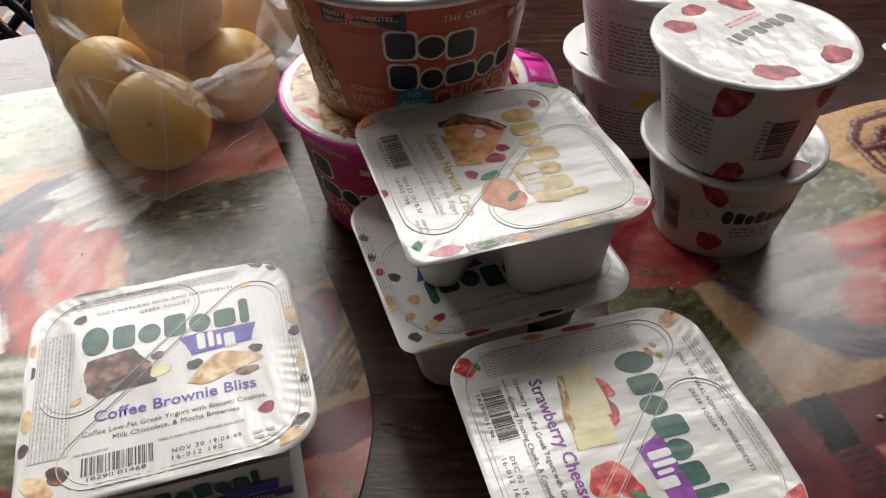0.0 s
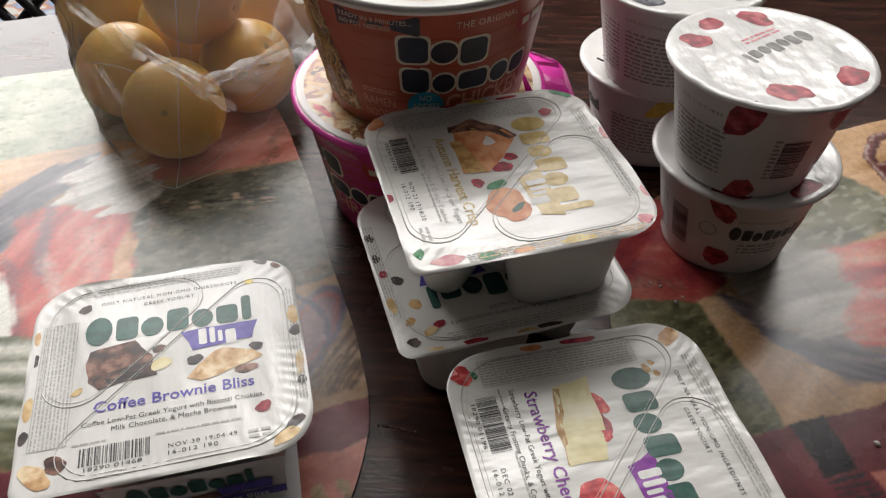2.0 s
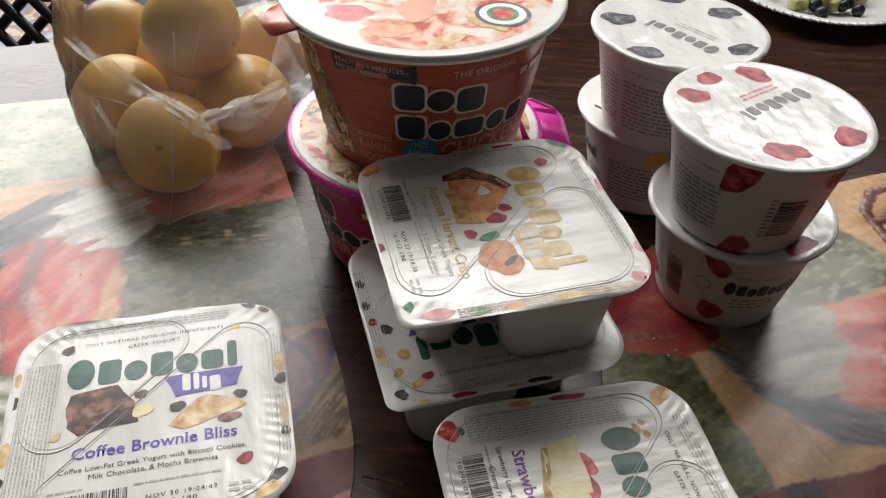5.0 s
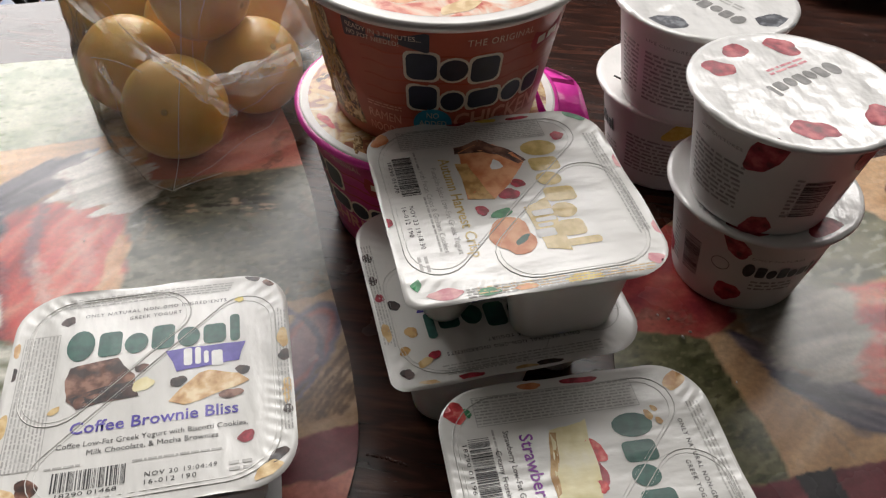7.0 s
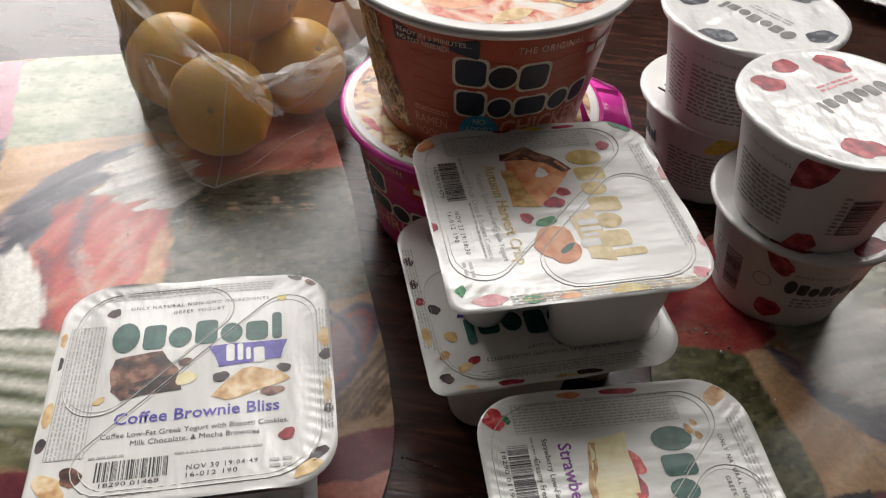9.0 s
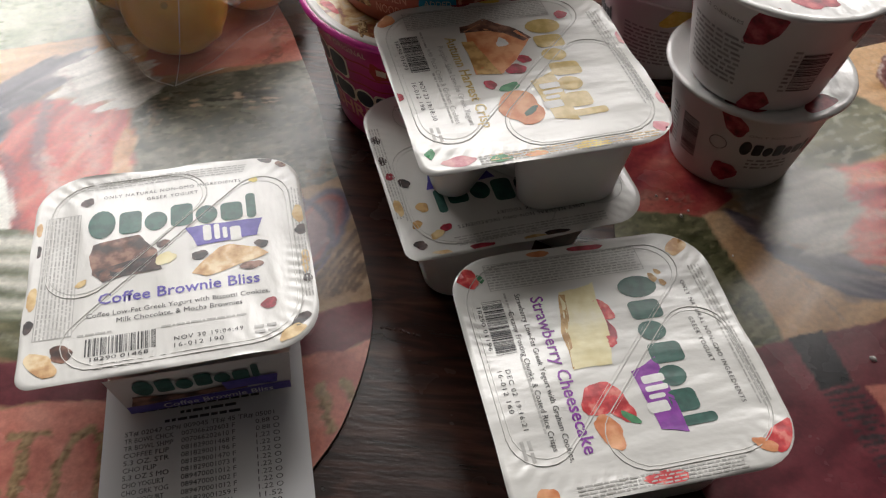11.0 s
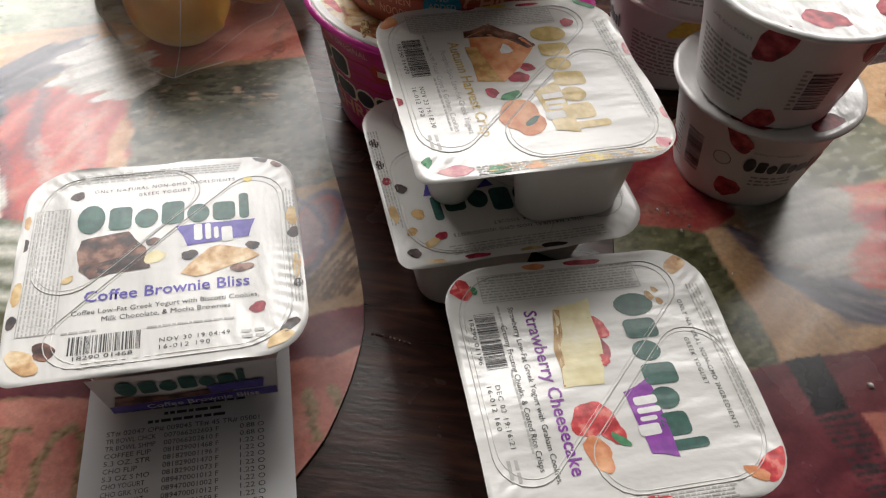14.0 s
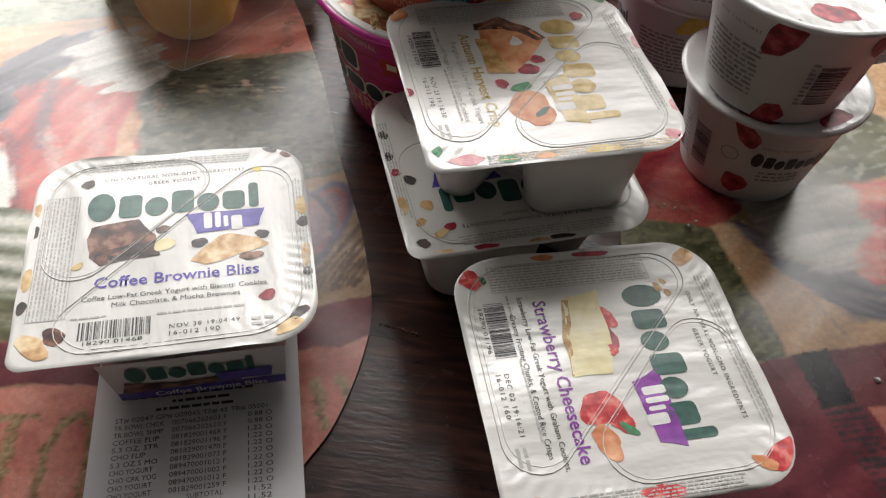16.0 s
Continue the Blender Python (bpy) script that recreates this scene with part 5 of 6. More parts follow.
part("gold_print", on_lid(small_print(0.07, 0.004, 3, 77, fill=0.4), 0.0475, -0.026, math.pi / 2), ink_nut, lid, "fine print too small to read", kind="stuff")

# ---- receipt ----
rc = thing("receipt", pose(-0.022, 0.254, 0.0021, 0, 0, 15.7), "white printed shop receipt under a yogurt tub", "receipt")
RW = 0.0785


def curl(x, y):
    return 0.0006 + 0.0016 * max(0, y - 0.05) * 10 * 0.1 + 0.0012 * math.sin(x * 40 + 0.5) * max(0, 1 - abs(y) / 0.09) * 0.5 + (0.004 * max(0, -y - 0.03) if y < 0 else 0)


def skewed(x, y):
    return x, y


nx, ny = 14, 24
vs = [(*skewed(RW * (i / nx - 0.5), -0.10 + 0.17 * j / ny), curl(RW * (i / nx - 0.5), -0.10 + 0.17 * j / ny)) for j in range(ny + 1) for i in range(nx + 1)]
fs = [(j * (nx + 1) + i, j * (nx + 1) + i + 1, (j + 1) * (nx + 1) + i + 1, (j + 1) * (nx + 1) + i) for j in range(ny) for i in range(nx)]
part("paper", (vs, fs), receipt_paper, rc)


def on_paper(vf, x, y):
    out = []
    for a, b, _ in vf[0]:
        p, q = a + x, b + y
        out.append((*skewed(p, q), curl(p, q) + 0.00022))
    return out, vf[1]


items = (("TR BOWL CHCK", "007066202603 F", "0.88 O"), ("TR BOWL SHMP", "007066202610 F", "0.88 O"), ("COFFEE FLIP", "081829001468 F", "1.22 O"), ("5.3 OZ. STR", "081829001196 F", "1.22 O"), ("CHO FLIP", "081829001470 F", "1.22 O"),
         ("5.3 OZ S MO", "081829001073 F", "1.22 O"), ("CHO YOGURT", "089470001012 F", "1.22 O"), ("CHO GRK YOG", "089470001002 F", "1.22 O"), ("CHO YOGURT", "089470001012 F", "1.22 O"), ("CHO YOGURT", "081829001259 F", "1.22 O"))
TOPY, PITCH = 0.0045, 0.0031
part("print_line", on_paper(text("ST# 02047 OP# 009045 TE# 45 TR# 05001", 0.0575, 0.0021), -0.031, TOPY), receipt_ink, rc)
for k, (a, b, c) in enumerate(items):
    y = TOPY - PITCH * (k + 1)
    part("print_line", on_paper(joined(text(a, 0.00154 * len(a), 0.0021), moved(text(b, 0.0205, 0.0021), 0.0215), moved(text(c, 0.0092, 0.0021), 0.050)), -0.031, y), receipt_ink, rc)
y = TOPY - PITCH * 11
part("print_line", on_paper(joined(moved(text("SUBTOTAL", 0.013, 0.0021), 0.028), moved(text("11.52", 0.0085, 0.0021), 0.050)), -0.031, y), receipt_ink, rc)
part("print_line", on_paper(joined(moved(text("TOTAL", 0.0085, 0.0021), 0.0325), moved(text("11.52", 0.0085, 0.0021), 0.050)), -0.031, y - PITCH), receipt_ink, rc)
for k, (x, w) in enumerate(((-0.016, 0.03), (-0.010, 0.022), (-0.026, 0.047), (-0.031, 0.02))):
    part("print_bar", on_paper(small_print(w, 0.0018, 1, 90 + k, fill=0.7), x, TOPY + 0.0021 + PITCH * (k + 1)), receipt_ink, rc, "unreadable printed line", kind="stuff")


# ---- round yogurt cups ----
def cup_wall(z):
    return 0.0315 + 0.0098 * z / 0.054




def yogurt_cup(m, label):
    ob = thing("yogurt_cup", m, label, "yogurt cup", "stacked yogurt cups")
    body = part("cup_body", revolve([(0.028, 0.0008), (0.0300, 0), (0.0312, 0.0008), (cup_wall(0.004), 0.004), (cup_wall(0.028), 0.028), (cup_wall(0.0535), 0.0535), (0.0432, 0.0545), (0.0448, 0.0552), (0.0448, 0.0566), (0.0425, 0.0566)]), paper_cup, ob)
    rings = []
    n = 96
    for r, z in ((0.0452, 0.0549), (0.0458, 0.0561), (0.0452, 0.0572), (0.043, 0.0575), (0.041, 0.0571), (0.036, 0.057), (0.03, 0.057), (0.024, 0.057), (0.018, 0.057), (0.012, 0.057), (0.006, 0.057), (0.001, 0.057)):
        ring = []
        for i in range(n):
            a = 2 * math.pi * i / n
            x, y = r * math.cos(a), r * math.sin(a)
            edge = 0.0007 * noise.noise((x * 90, y * 90, m.translation[0] * 50)) if r > 0.044 else 0
            ring.append((x * (1 + edge * 8), y * (1 + edge * 8), z + (edge if z < 0.0565 else 0.0009 * noise.noise((x * 45, y * 45, m.translation[1] * 40)))))
        rings.append(ring)
    lid = part("lid", loft(rings, False, True), foil_crinkled, ob, "crinkled white foil lid")
    return ob, body, lid, m.translation


def cup_top(vf, where, x=0.0, y=0.0, turn=0.0, lift=0.00013):
    v, f = moved(vf, x, y, 0, turn)
    return [(a, b, 0.057 + 0.0009 * noise.noise((a * 45, b * 45, where[1] * 40)) + lift + c) for a, b, c in v], f


def cup_lid_print(lid, where, berry, start, turn, colour, berries):
    """The brand's blocks from their start along turn, a small line under them, and berries round the edge."""
    for vf in word_blocks(0.042, 0.0095):
        part("brand_block", cup_top(vf, where, *start, turn), ink_grey, lid, "dark shape of the brand mark")
    x, y = start[0] + 0.008 * math.cos(turn) + 0.004 * math.sin(turn), start[1] + 0.008 * math.sin(turn) - 0.004 * math.cos(turn)
    part("flavour_name", cup_top(small_print(0.024, 0.0055, 2, 5, fill=0.5), where, x, y, turn), colour, lid, "small flavour print", kind="stuff")
    for k, (x, y, rx, ry, t) in enumerate(berries):
        part("berry_picture", cup_top(blob(0, 0, rx, ry, t, 120 + k, 0.16), where, x, y), berry, lid)


def cup_side(body, face, berry, marks):
    """Print round the wall: rows of kind, degrees from the facing line, height and size."""
    for k, (kind, deg, z, w, h) in enumerate(marks):
        a = radians(face + deg)
        if kind == "lines":
            part("fine_print", bent(moved(small_print(w, h, max(2, int(h / 0.0024)), 40 + k, fill=0.5), 0, z + h), cup_wall, a), ink_mid, body, "fine print too small to read", kind="stuff")
        elif kind == "code":
            part("barcode", bent(ladder(w, h, z, 60 + k), cup_wall, a), ink_black, body)
        elif kind == "berry":
            part("berry_picture", bent(blob(0, z, w, h, 0.3 * k, 80 + k, 0.16), cup_wall, a), berry, body)
        elif kind == "brand":
            for vf in word_blocks(w, h):
                part("brand_block", bent(moved(vf, 0, z), cup_wall, a), ink_black, body, "dark shape of the brand mark")
        elif kind == "ring":
            part("fat_badge", bent(tube([(w * math.cos(t), z + w * math.sin(t), 0) for t in np.linspace(0, 6.28, 20)[:-1]], 0.00018, True, 4), cup_wall, a), ink_grey, body)
        elif kind == "words":
            part("slogan", bent(moved(text(h, w, 0.0017, spacing=1.2), 0, z), cup_wall, a), ink_grey, body)


RASP = "white yogurt cup printed with red raspberries"
ob, body, lid, at = yogurt_cup(pose(0.209, 0.4495, 0.0016), RASP + " standing on a placemat")
cup_side(body, -111, ink_raspberry, (("code", -42, 0.014, 0.0105, 0.024), ("lines", -58, 0.012, 0.006, 0.026), ("ring", -9, 0.032, 0.0042, 0), ("brand", 7, 0.0285, 0.034, 0.0095), ("words", 10, 0.041, 0.024, "ONLY NATURAL"), ("lines", 16, 0.018, 0.022, 0.008),
                                     ("berry", 2, 0.0135, 0.0072, 0.0062), ("berry", -2, 0.0475, 0.0085, 0.005), ("berry", -66, 0.0165, 0.005, 0.006), ("berry", 70, 0.03, 0.006, 0.006), ("berry", -100, 0.04, 0.007, 0.006)))
cup_lid_print(lid, at, ink_raspberry, (0.02, 0.012), 3.8, ink_pink, ((-0.012, -0.034, 0.010, 0.007, 0.2), (0.022, -0.03, 0.009, 0.006, 0.5), (0.03, 0.022, 0.008, 0.006, 0.2)))
ob, body, lid, at = yogurt_cup(pose(0.204, 0.441, 0.0592), RASP + " standing on another cup")
cup_side(body, -111, ink_raspberry, (("lines", -58, 0.011, 0.030, 0.026), ("code", 26, 0.014, 0.0125, 0.022), ("lines", 20, 0.013, 0.003, 0.025), ("berry", 7, 0.0055, 0.0075, 0.0058), ("berry", -3, 0.0465, 0.012, 0.0056), ("words", -50, 0.044, 0.022, "LIVE CULTURES"), ("berry", 62, 0.046, 0.008, 0.006), ("berry", -85, 0.03, 0.006, 0.007), ("berry", 74, 0.02, 0.006, 0.006)))
cup_lid_print(lid, at, ink_raspberry, (0.0185, 0.024), 3.83, ink_pink, ((-0.031, 0.01, 0.0072, 0.006, 0.3), (-0.022, 0.026, 0.0062, 0.0055, 0.4), (0.0, 0.034, 0.0085, 0.006, -0.4), (0.0005, -0.031, 0.0095, 0.0062, -0.2), (0.031, -0.0165, 0.0088, 0.0066, 0.5)))
ob, body, lid, at = yogurt_cup(pose(0.1775, 0.5395, 0.0004), "white vanilla yogurt cup standing on the wooden table")
cup_side(body, -104, ink_yellow, (("brand", -84, 0.03, 0.024, 0.0095), ("lines", -30, 0.012, 0.032, 0.026), ("lines", -60, 0.012, 0.012, 0.012), ("berry", 12, 0.0475, 0.009, 0.005), ("code", 40, 0.014, 0.011, 0.022)))
for k in range(3):
    part("vanilla_pod", cup_top(tube([(-0.036 + 0.004 * k + 0.022 * t, -0.004 - 0.032 * t + 0.005 * math.sin(3 * t + k), 0) for t in np.linspace(0, 1, 9)], 0.0007, False, 5), at), ink_fudge, lid, "dark vanilla pod print")
part("lemon_picture", cup_top(blob(0.004, -0.036, 0.011, 0.005, 0.1, 9), at), ink_yellow, lid)
ob, body, lid, at = yogurt_cup(pose(0.176, 0.522, 0.0581), "white blackberry yogurt cup standing on another cup")
cup_side(body, -104, ink_blackberry, (("lines", -60, 0.011, 0.014, 0.03), ("lines", -32, 0.010, 0.032, 0.03), ("berry", 52, 0.0475, 0.011, 0.005), ("words", -32, 0.045, 0.022, "LIVE CULTURES"), ("code", 50, 0.012, 0.012, 0.024)))
cup_lid_print(lid, at, ink_blackberry, (0.018, -0.022), 2.4, ink_pale, ((-0.031, 0.006, 0.0088, 0.0075, 0.3), (-0.021, -0.03, 0.0092, 0.0062, -0.2), (0.03, -0.022, 0.0092, 0.0066, 0.3), (0.026, 0.02, 0.009, 0.0066, 0), (0.0, 0.035, 0.008, 0.006, 0)))


# ---- noodle bowls ----
def bowl_wall(z):
    return 0.0490 + 0.172 * z




def wavy(x0, x1, z, amp, thick):
    up = [(x0 + (x1 - x0) * i / 40, z + amp * math.sin(i * 1.1)) for i in range(41)]
    n = len(up)
    return [(x, y, 0) for x, y in up] + [(x, y + thick, 0) for x, y in up], [(i, i + 1, n + i + 1, n + i) for i in range(n - 1)]


def noodle_bowl(m, label, card, wave, edge, photo, face, tab, tab_mat, long_tab, tab_wide, lid_r):
    ob = thing("noodle_bowl", m, label, "noodle bowl", "stacked instant noodle bowls")
    body = part("bowl_wall", revolve([(0.045, 0.002), (0.047, 0), (bowl_wall(0) + 0.0002, 0.0015)] + [(bowl_wall(z), z) for z in (0.01, 0.03, 0.05, 0.0695)] + [(0.0635, 0.0700)], 96), card, ob, "printed card wall")
    part("rim", revolve([(0.0615, 0.0685), (0.0645, 0.0688), (0.0662, 0.0702), (0.0664, 0.0716), (0.0652, 0.0728), (0.0635, 0.0730)], 96), edge, ob, "rolled rim")
    lid = part("lid", loft([[(r * math.cos(2 * math.pi * i / 96), r * math.sin(2 * math.pi * i / 96), z + 0.0003 * noise.noise((r * math.cos(2 * math.pi * i / 96) * 30, r * math.sin(2 * math.pi * i / 96) * 30, m.translation[2] * 9))) for i in range(96)]
                            for r, z in ((lid_r + 0.0006, 0.0725), (lid_r, 0.0735), (lid_r - 0.0012, 0.0736), (0.0605, 0.0733), (0.052, 0.0732), (0.045, 0.0732), (0.037, 0.0732), (0.03, 0.0732), (0.015, 0.0732), (0.002, 0.0732))], False, True), rim_white, ob, "printed peel-off lid")
    part("food_photo", loft([[(r * math.cos(2 * math.pi * i / 64), r * math.sin(2 * math.pi * i / 64), 0.07335 + 0.0003 * noise.noise((r * math.cos(2 * math.pi * i / 64) * 30, r * math.sin(2 * math.pi * i / 64) * 30, m.translation[2] * 9))) for i in range(64)] for r in (0.0595, 0.052, 0.045, 0.037, 0.03, 0.02, 0.01, 0.002)], False, True), photo, lid, "printed food photograph")
    a = radians(tab)
    out = round_poly([(0.054, -tab_wide * 1.3), (long_tab, -tab_wide), (long_tab, tab_wide), (0.054, tab_wide * 1.3)], 0.008, 5)
    droop = lambda x: 0.0726 - 9.0 * max(0, x - 0.064) ** 2 * 3  # noqa: E731
    part("pull_tab", moved(([(x, y, droop(x) + t) for t in (0, 0.0007) for x, y in out], loft([out, out])[1]), turn=a), tab_mat, lid, "foil pull tab")
    # print round the wall, in degrees from the line that faces the viewer
    def put(name, vf, deg, z, mat, lift=0.0004, label="", kind=""):
        v, f = moved(vf, 0, z)
        part(name, bent((v, f), bowl_wall, radians(face + deg), lift), mat, body, label, kind=kind)
    for k in range(7):
        put("wave_line", wavy(0, 0.11, 0, 0.0006, 0.0009), -30, 0.012 + 0.007 * k, wave, 0.00012)
    put("noodle_photo", fan(ragged([(-0.008, 0), (0.022, 0), (0.018, 0.02), (0.012, 0.036), (0.007, 0.058), (-0.014, 0.058), (-0.014, 0.03)], 0.0008, 0.003, 4)), -58, 0.008, noodle_dark, 0.00025, "printed noodle photograph")
    rnd_ = random.Random(8)
    for k in range(26):
        x0, z0 = rnd_.uniform(-0.008, 0.014), rnd_.uniform(0.008, 0.05)
        put("noodle_strand", tube([(x0 + 0.003 * math.sin(j * 0.9 + k) - 0.0006 * j, z0 + 0.0028 * j, 0) for j in range(6)], 0.0007, False, 4), -60, 0.0, noodle_tan, 0.0001)
    put("ready_label", fan(round_poly([(0, 0), (0.036, 0.0), (0.036, 0.0095), (0, 0.0095)], 0.0012, 3)), -38, 0.0565, navy, 0.0002, "navy label with rounded corners")
    put("ready_line", text("READY IN 3 MINUTES...", 0.031, 0.0024), -36, 0.0618, cream_line, 0.0003)
    put("ready_line", text("NO POT NEEDED!", 0.0225, 0.0024), -36, 0.0583, cream_line, 0.0003)
    put("original_line", text("THE ORIGINAL", 0.0285, 0.0034, spacing=1.1), 15, 0.0595, cream_line, 0.0002)
    put("maker_badge", fan([(0, 0.0045), (0.003, 0), (0.0165, 0.001), (0.021, 0.0045), (0.0205, 0.0115), (0.001, 0.0105)]), 46, 0.0475, brand_red, 0.0002, "dark red badge")
    put("maker_mark", small_print(0.015, 0.0042, 1, 3, fill=0.9), 50, 0.0552, cream_line, 0.0003, "pale mark on the badge")
    for nm, mt, g, lift in (("brand_outline", cream_line, 0.0011, 0.0002), ("brand_block", navy, 0.0, 0.0003)):
        top = [[slab(-0.0005 - g, 0.0112 + g, 0 - g, 0.0135 + g, 0.003)], [disc(0.0176, 0.0052, 0.0055 + g, 0.0056 + g)], [slab(0.0242 - g, 0.0358 + g, -0.002 - g, 0.0108 + g, 0.003)]]
        low = [[slab(0 - g, 0.0115 + g, -0.0165 - g, -0.0035 + g, 0.003)], [disc(0.0178, -0.0117, 0.0049 + g, 0.0052 + g)], [slab(0.0243 - g, 0.0378 + g, -0.0165 - g, -0.0068 + g, 0.0028)],
               [disc(0.0445, -0.0117, 0.0051 + g, 0.0052 + g)], [slab(0.0512 - g, 0.061 + g, -0.0165 - g, -0.0068 + g, 0.0028)]]
        for some in top + low:
            put(nm, joined(*(moved(fan([(x * 1.04, y) for x, y in o]), z=0.00003 * i) for i, o in enumerate(some))), -9, 0.0425, mt, lift, "bold shape of the brand mark")
    put("soup_name", text("CHICKEN" if face > -100 else "SHRIMP", 0.046, 0.0095, bold=0.02), 12, 0.0145, salmon, 0.0002)
    put("noodle_name", text("RAMEN", 0.0165, 0.0052), -31, 0.0155, salmon, 0.0002)
    put("noodle_name", text("NOODLES", 0.0195, 0.0052), -31, 0.0082, salmon, 0.0002)
    put("noodle_note", small_print(0.017, 0.003, 2, 6, fill=0.45), -31, 0.0255, salmon, 0.0002, "fine print too small to read", kind="stuff")
    put("salt_badge", fan([(0.0088 * math.cos(t), 0.0088 * math.sin(t)) for t in np.linspace(0, 6.28, 25)[:-1]]), 2, 0.0175, blue_print, 0.0003, "round blue badge")
    for s, w, y in (("NO", 0.0055, 0.0035), ("ADDED", 0.0125, -0.0012), ("MSG", 0.0085, -0.006)):
        put("badge_word", moved(text(s, w, 0.0034), -w / 2, y), 2, 0.0175, cream_line, 0.0004)
    return ob, lid


def on_bowl_lid(vf, x, y, low, lift):
    """Lay a flat shape on a bowl's lid; low: the bowl's height over the table."""
    return [(a, b, 0.07335 + 0.0003 * noise.noise((a * 30, b * 30, low * 9)) + lift) for a, b, _ in moved(vf, x, y)[0]], vf[1]


ob, low_lid = noodle_bowl(pose(0.0430, 0.4790, 0.0004), "magenta instant noodle bowl standing on the wooden table", pink_card, brand_red, pink_film, shrimp_photo, -160, 8, pink_film, 0.0815, 0.02, 0.0636)
for k in range(16):
    r_, a_ = 0.046 + 0.01 * math.sin(k * 2.3), radians(165 + 8.5 * k)
    part("noodle_picture", on_bowl_lid(blob(0, 0, 0.007, 0.0022, k * 0.9, 200 + k, 0.25), r_ * math.cos(a_), r_ * math.sin(a_), 0.0004, 0.0001 + 0.00001 * k), (noodle_tan, noodle_dark, ink_red, noodle_tan)[k % 4], low_lid)
part("inside_badge", on_bowl_lid(fan([(0.0068 * math.cos(t), 0.0068 * math.sin(t)) for t in np.linspace(0, 6.28, 21)[:-1]]), -0.004, -0.0525, 0.0004, 0.0003), navy, low_lid, "round dark badge")
ob, top_lid = noodle_bowl(pose(0.0468, 0.4785, 0.0738), "orange instant noodle bowl stacked on a magenta bowl", orange_card, orange_dark, rim_white, lid_photo, -87, 213, orange_card, 0.0765, 0.011, 0.0656)
for k, (x, y, rx, ry, mt) in enumerate(((-0.03, -0.03, 0.012, 0.007, ink_red), (-0.01, -0.044, 0.012, 0.006, ink_orange), (0.014, -0.05, 0.01, 0.004, ink_nut), (-0.045, -0.012, 0.009, 0.01, ink_red), (0.0, -0.02, 0.015, 0.008, salmon), (-0.02, 0.0, 0.016, 0.01, ink_red), (0.03, -0.03, 0.01, 0.006, ink_nut))):
    part("food_picture", on_bowl_lid(blob(0, 0, rx, ry, 0.4 * k, 140 + k, 0.2), x, y, 0.0738, 0.0001 + 0.00001 * k), mt, top_lid)
for r, mt, z in ((0.0125, ink_blackberry, 0.0002), (0.0105, ink_white, 0.00025), (0.0072, ink_leaf, 0.0003), (0.005, ink_red, 0.00035)):
    part("inside_badge", on_bowl_lid(fan([(r * math.cos(t), r * math.sin(t)) for t in np.linspace(0, 6.28, 25)[:-1]]), 0.037, -0.022, 0.0738, z), mt, top_lid, "round printed badge")


# ---- oranges in a clear bag ----
def orange(m, seed, label, nub=None):
    rows, n = 40, 56
    rings = []
    tip = m.to_3x3().inverted() @ Vector(nub).normalized() if nub else None
    for j in range(rows + 1):
        t = math.pi * (0.015 + 0.97 * j / rows)
        ring = []
        for i in range(n):
            a = 2 * math.pi * i / n
            d = Vector((math.sin(t) * math.cos(a), math.sin(t) * math.sin(a), -math.cos(t)))
            r = 0.0296 * (1 + 0.022 * noise.noise(d * 1.3 + Vector((seed, 0, 0))) - 0.05 * math.exp(-(math.pi - t) ** 2 / 0.02) + 0.03 * math.exp(-t * t / 0.03))
            if tip:
                r += 0.0042 * math.exp(-(1 - d.dot(tip)) / 0.016)
            ring.append((d.x * r, d.y * r, d.z * r * 0.97))
        rings.append(ring)
    ob = thing("orange", m, label, "orange", "oranges in the bag")
    part("peel", loft(rings), peel, ob)
    part("stem_scar", revolve([(0.0003, 0.0270), (0.0022, 0.0274), (0.0016, 0.0278), (0.0004, 0.0276)], 10), stem_mat, ob, "dull brown stem scar")
    return ob


ORANGES = ((-0.1047, 0.5068, 0.0305, 62, 0, 10), (-0.0728, 0.5561, 0.0315, 20, 40, 0), (-0.148, 0.546, 0.0315, -20, -50, 30), (-0.1, 0.5595, 0.0775, 15, 100, 0), (-0.1796, 0.6252, 0.0315, 10, -120, 0), (-0.071, 0.628, 0.033, 30, 140, 0), (-0.128, 0.602, 0.0315, 40, 60, 0))
for k, (x, y, z, rx, ry, rz) in enumerate(ORANGES):
    orange(pose(x, y, z, rx, ry, rz), 3.7 * k, "ripe yellow-orange orange inside a clear plastic bag", (0.86, -0.42, -0.3) if k == 0 else None)

BAG_FOOT = ((-0.097, 0.466), (-0.073, 0.487), (-0.043, 0.520), (-0.028, 0.565), (-0.030, 0.625), (-0.07, 0.655), (-0.13, 0.66), (-0.176, 0.645), (-0.183, 0.60), (-0.172, 0.545), (-0.147, 0.505), (-0.118, 0.476))
# height, share of the width, share of the depth in front of the back
BAG_RISE = ((0.002, 1.0, 1.0), (0.03, 1.06, 1.0), (0.065, 1.14, 0.9), (0.1, 1.1, 0.79), (0.14, 1.0, 0.6), (0.185, 0.8, 0.33))
BAG = [(z, [(-0.105 + (x + 0.105) * w, 0.662 - (0.662 - y) * d) for x, y in BAG_FOOT]) for z, w, d in BAG_RISE]


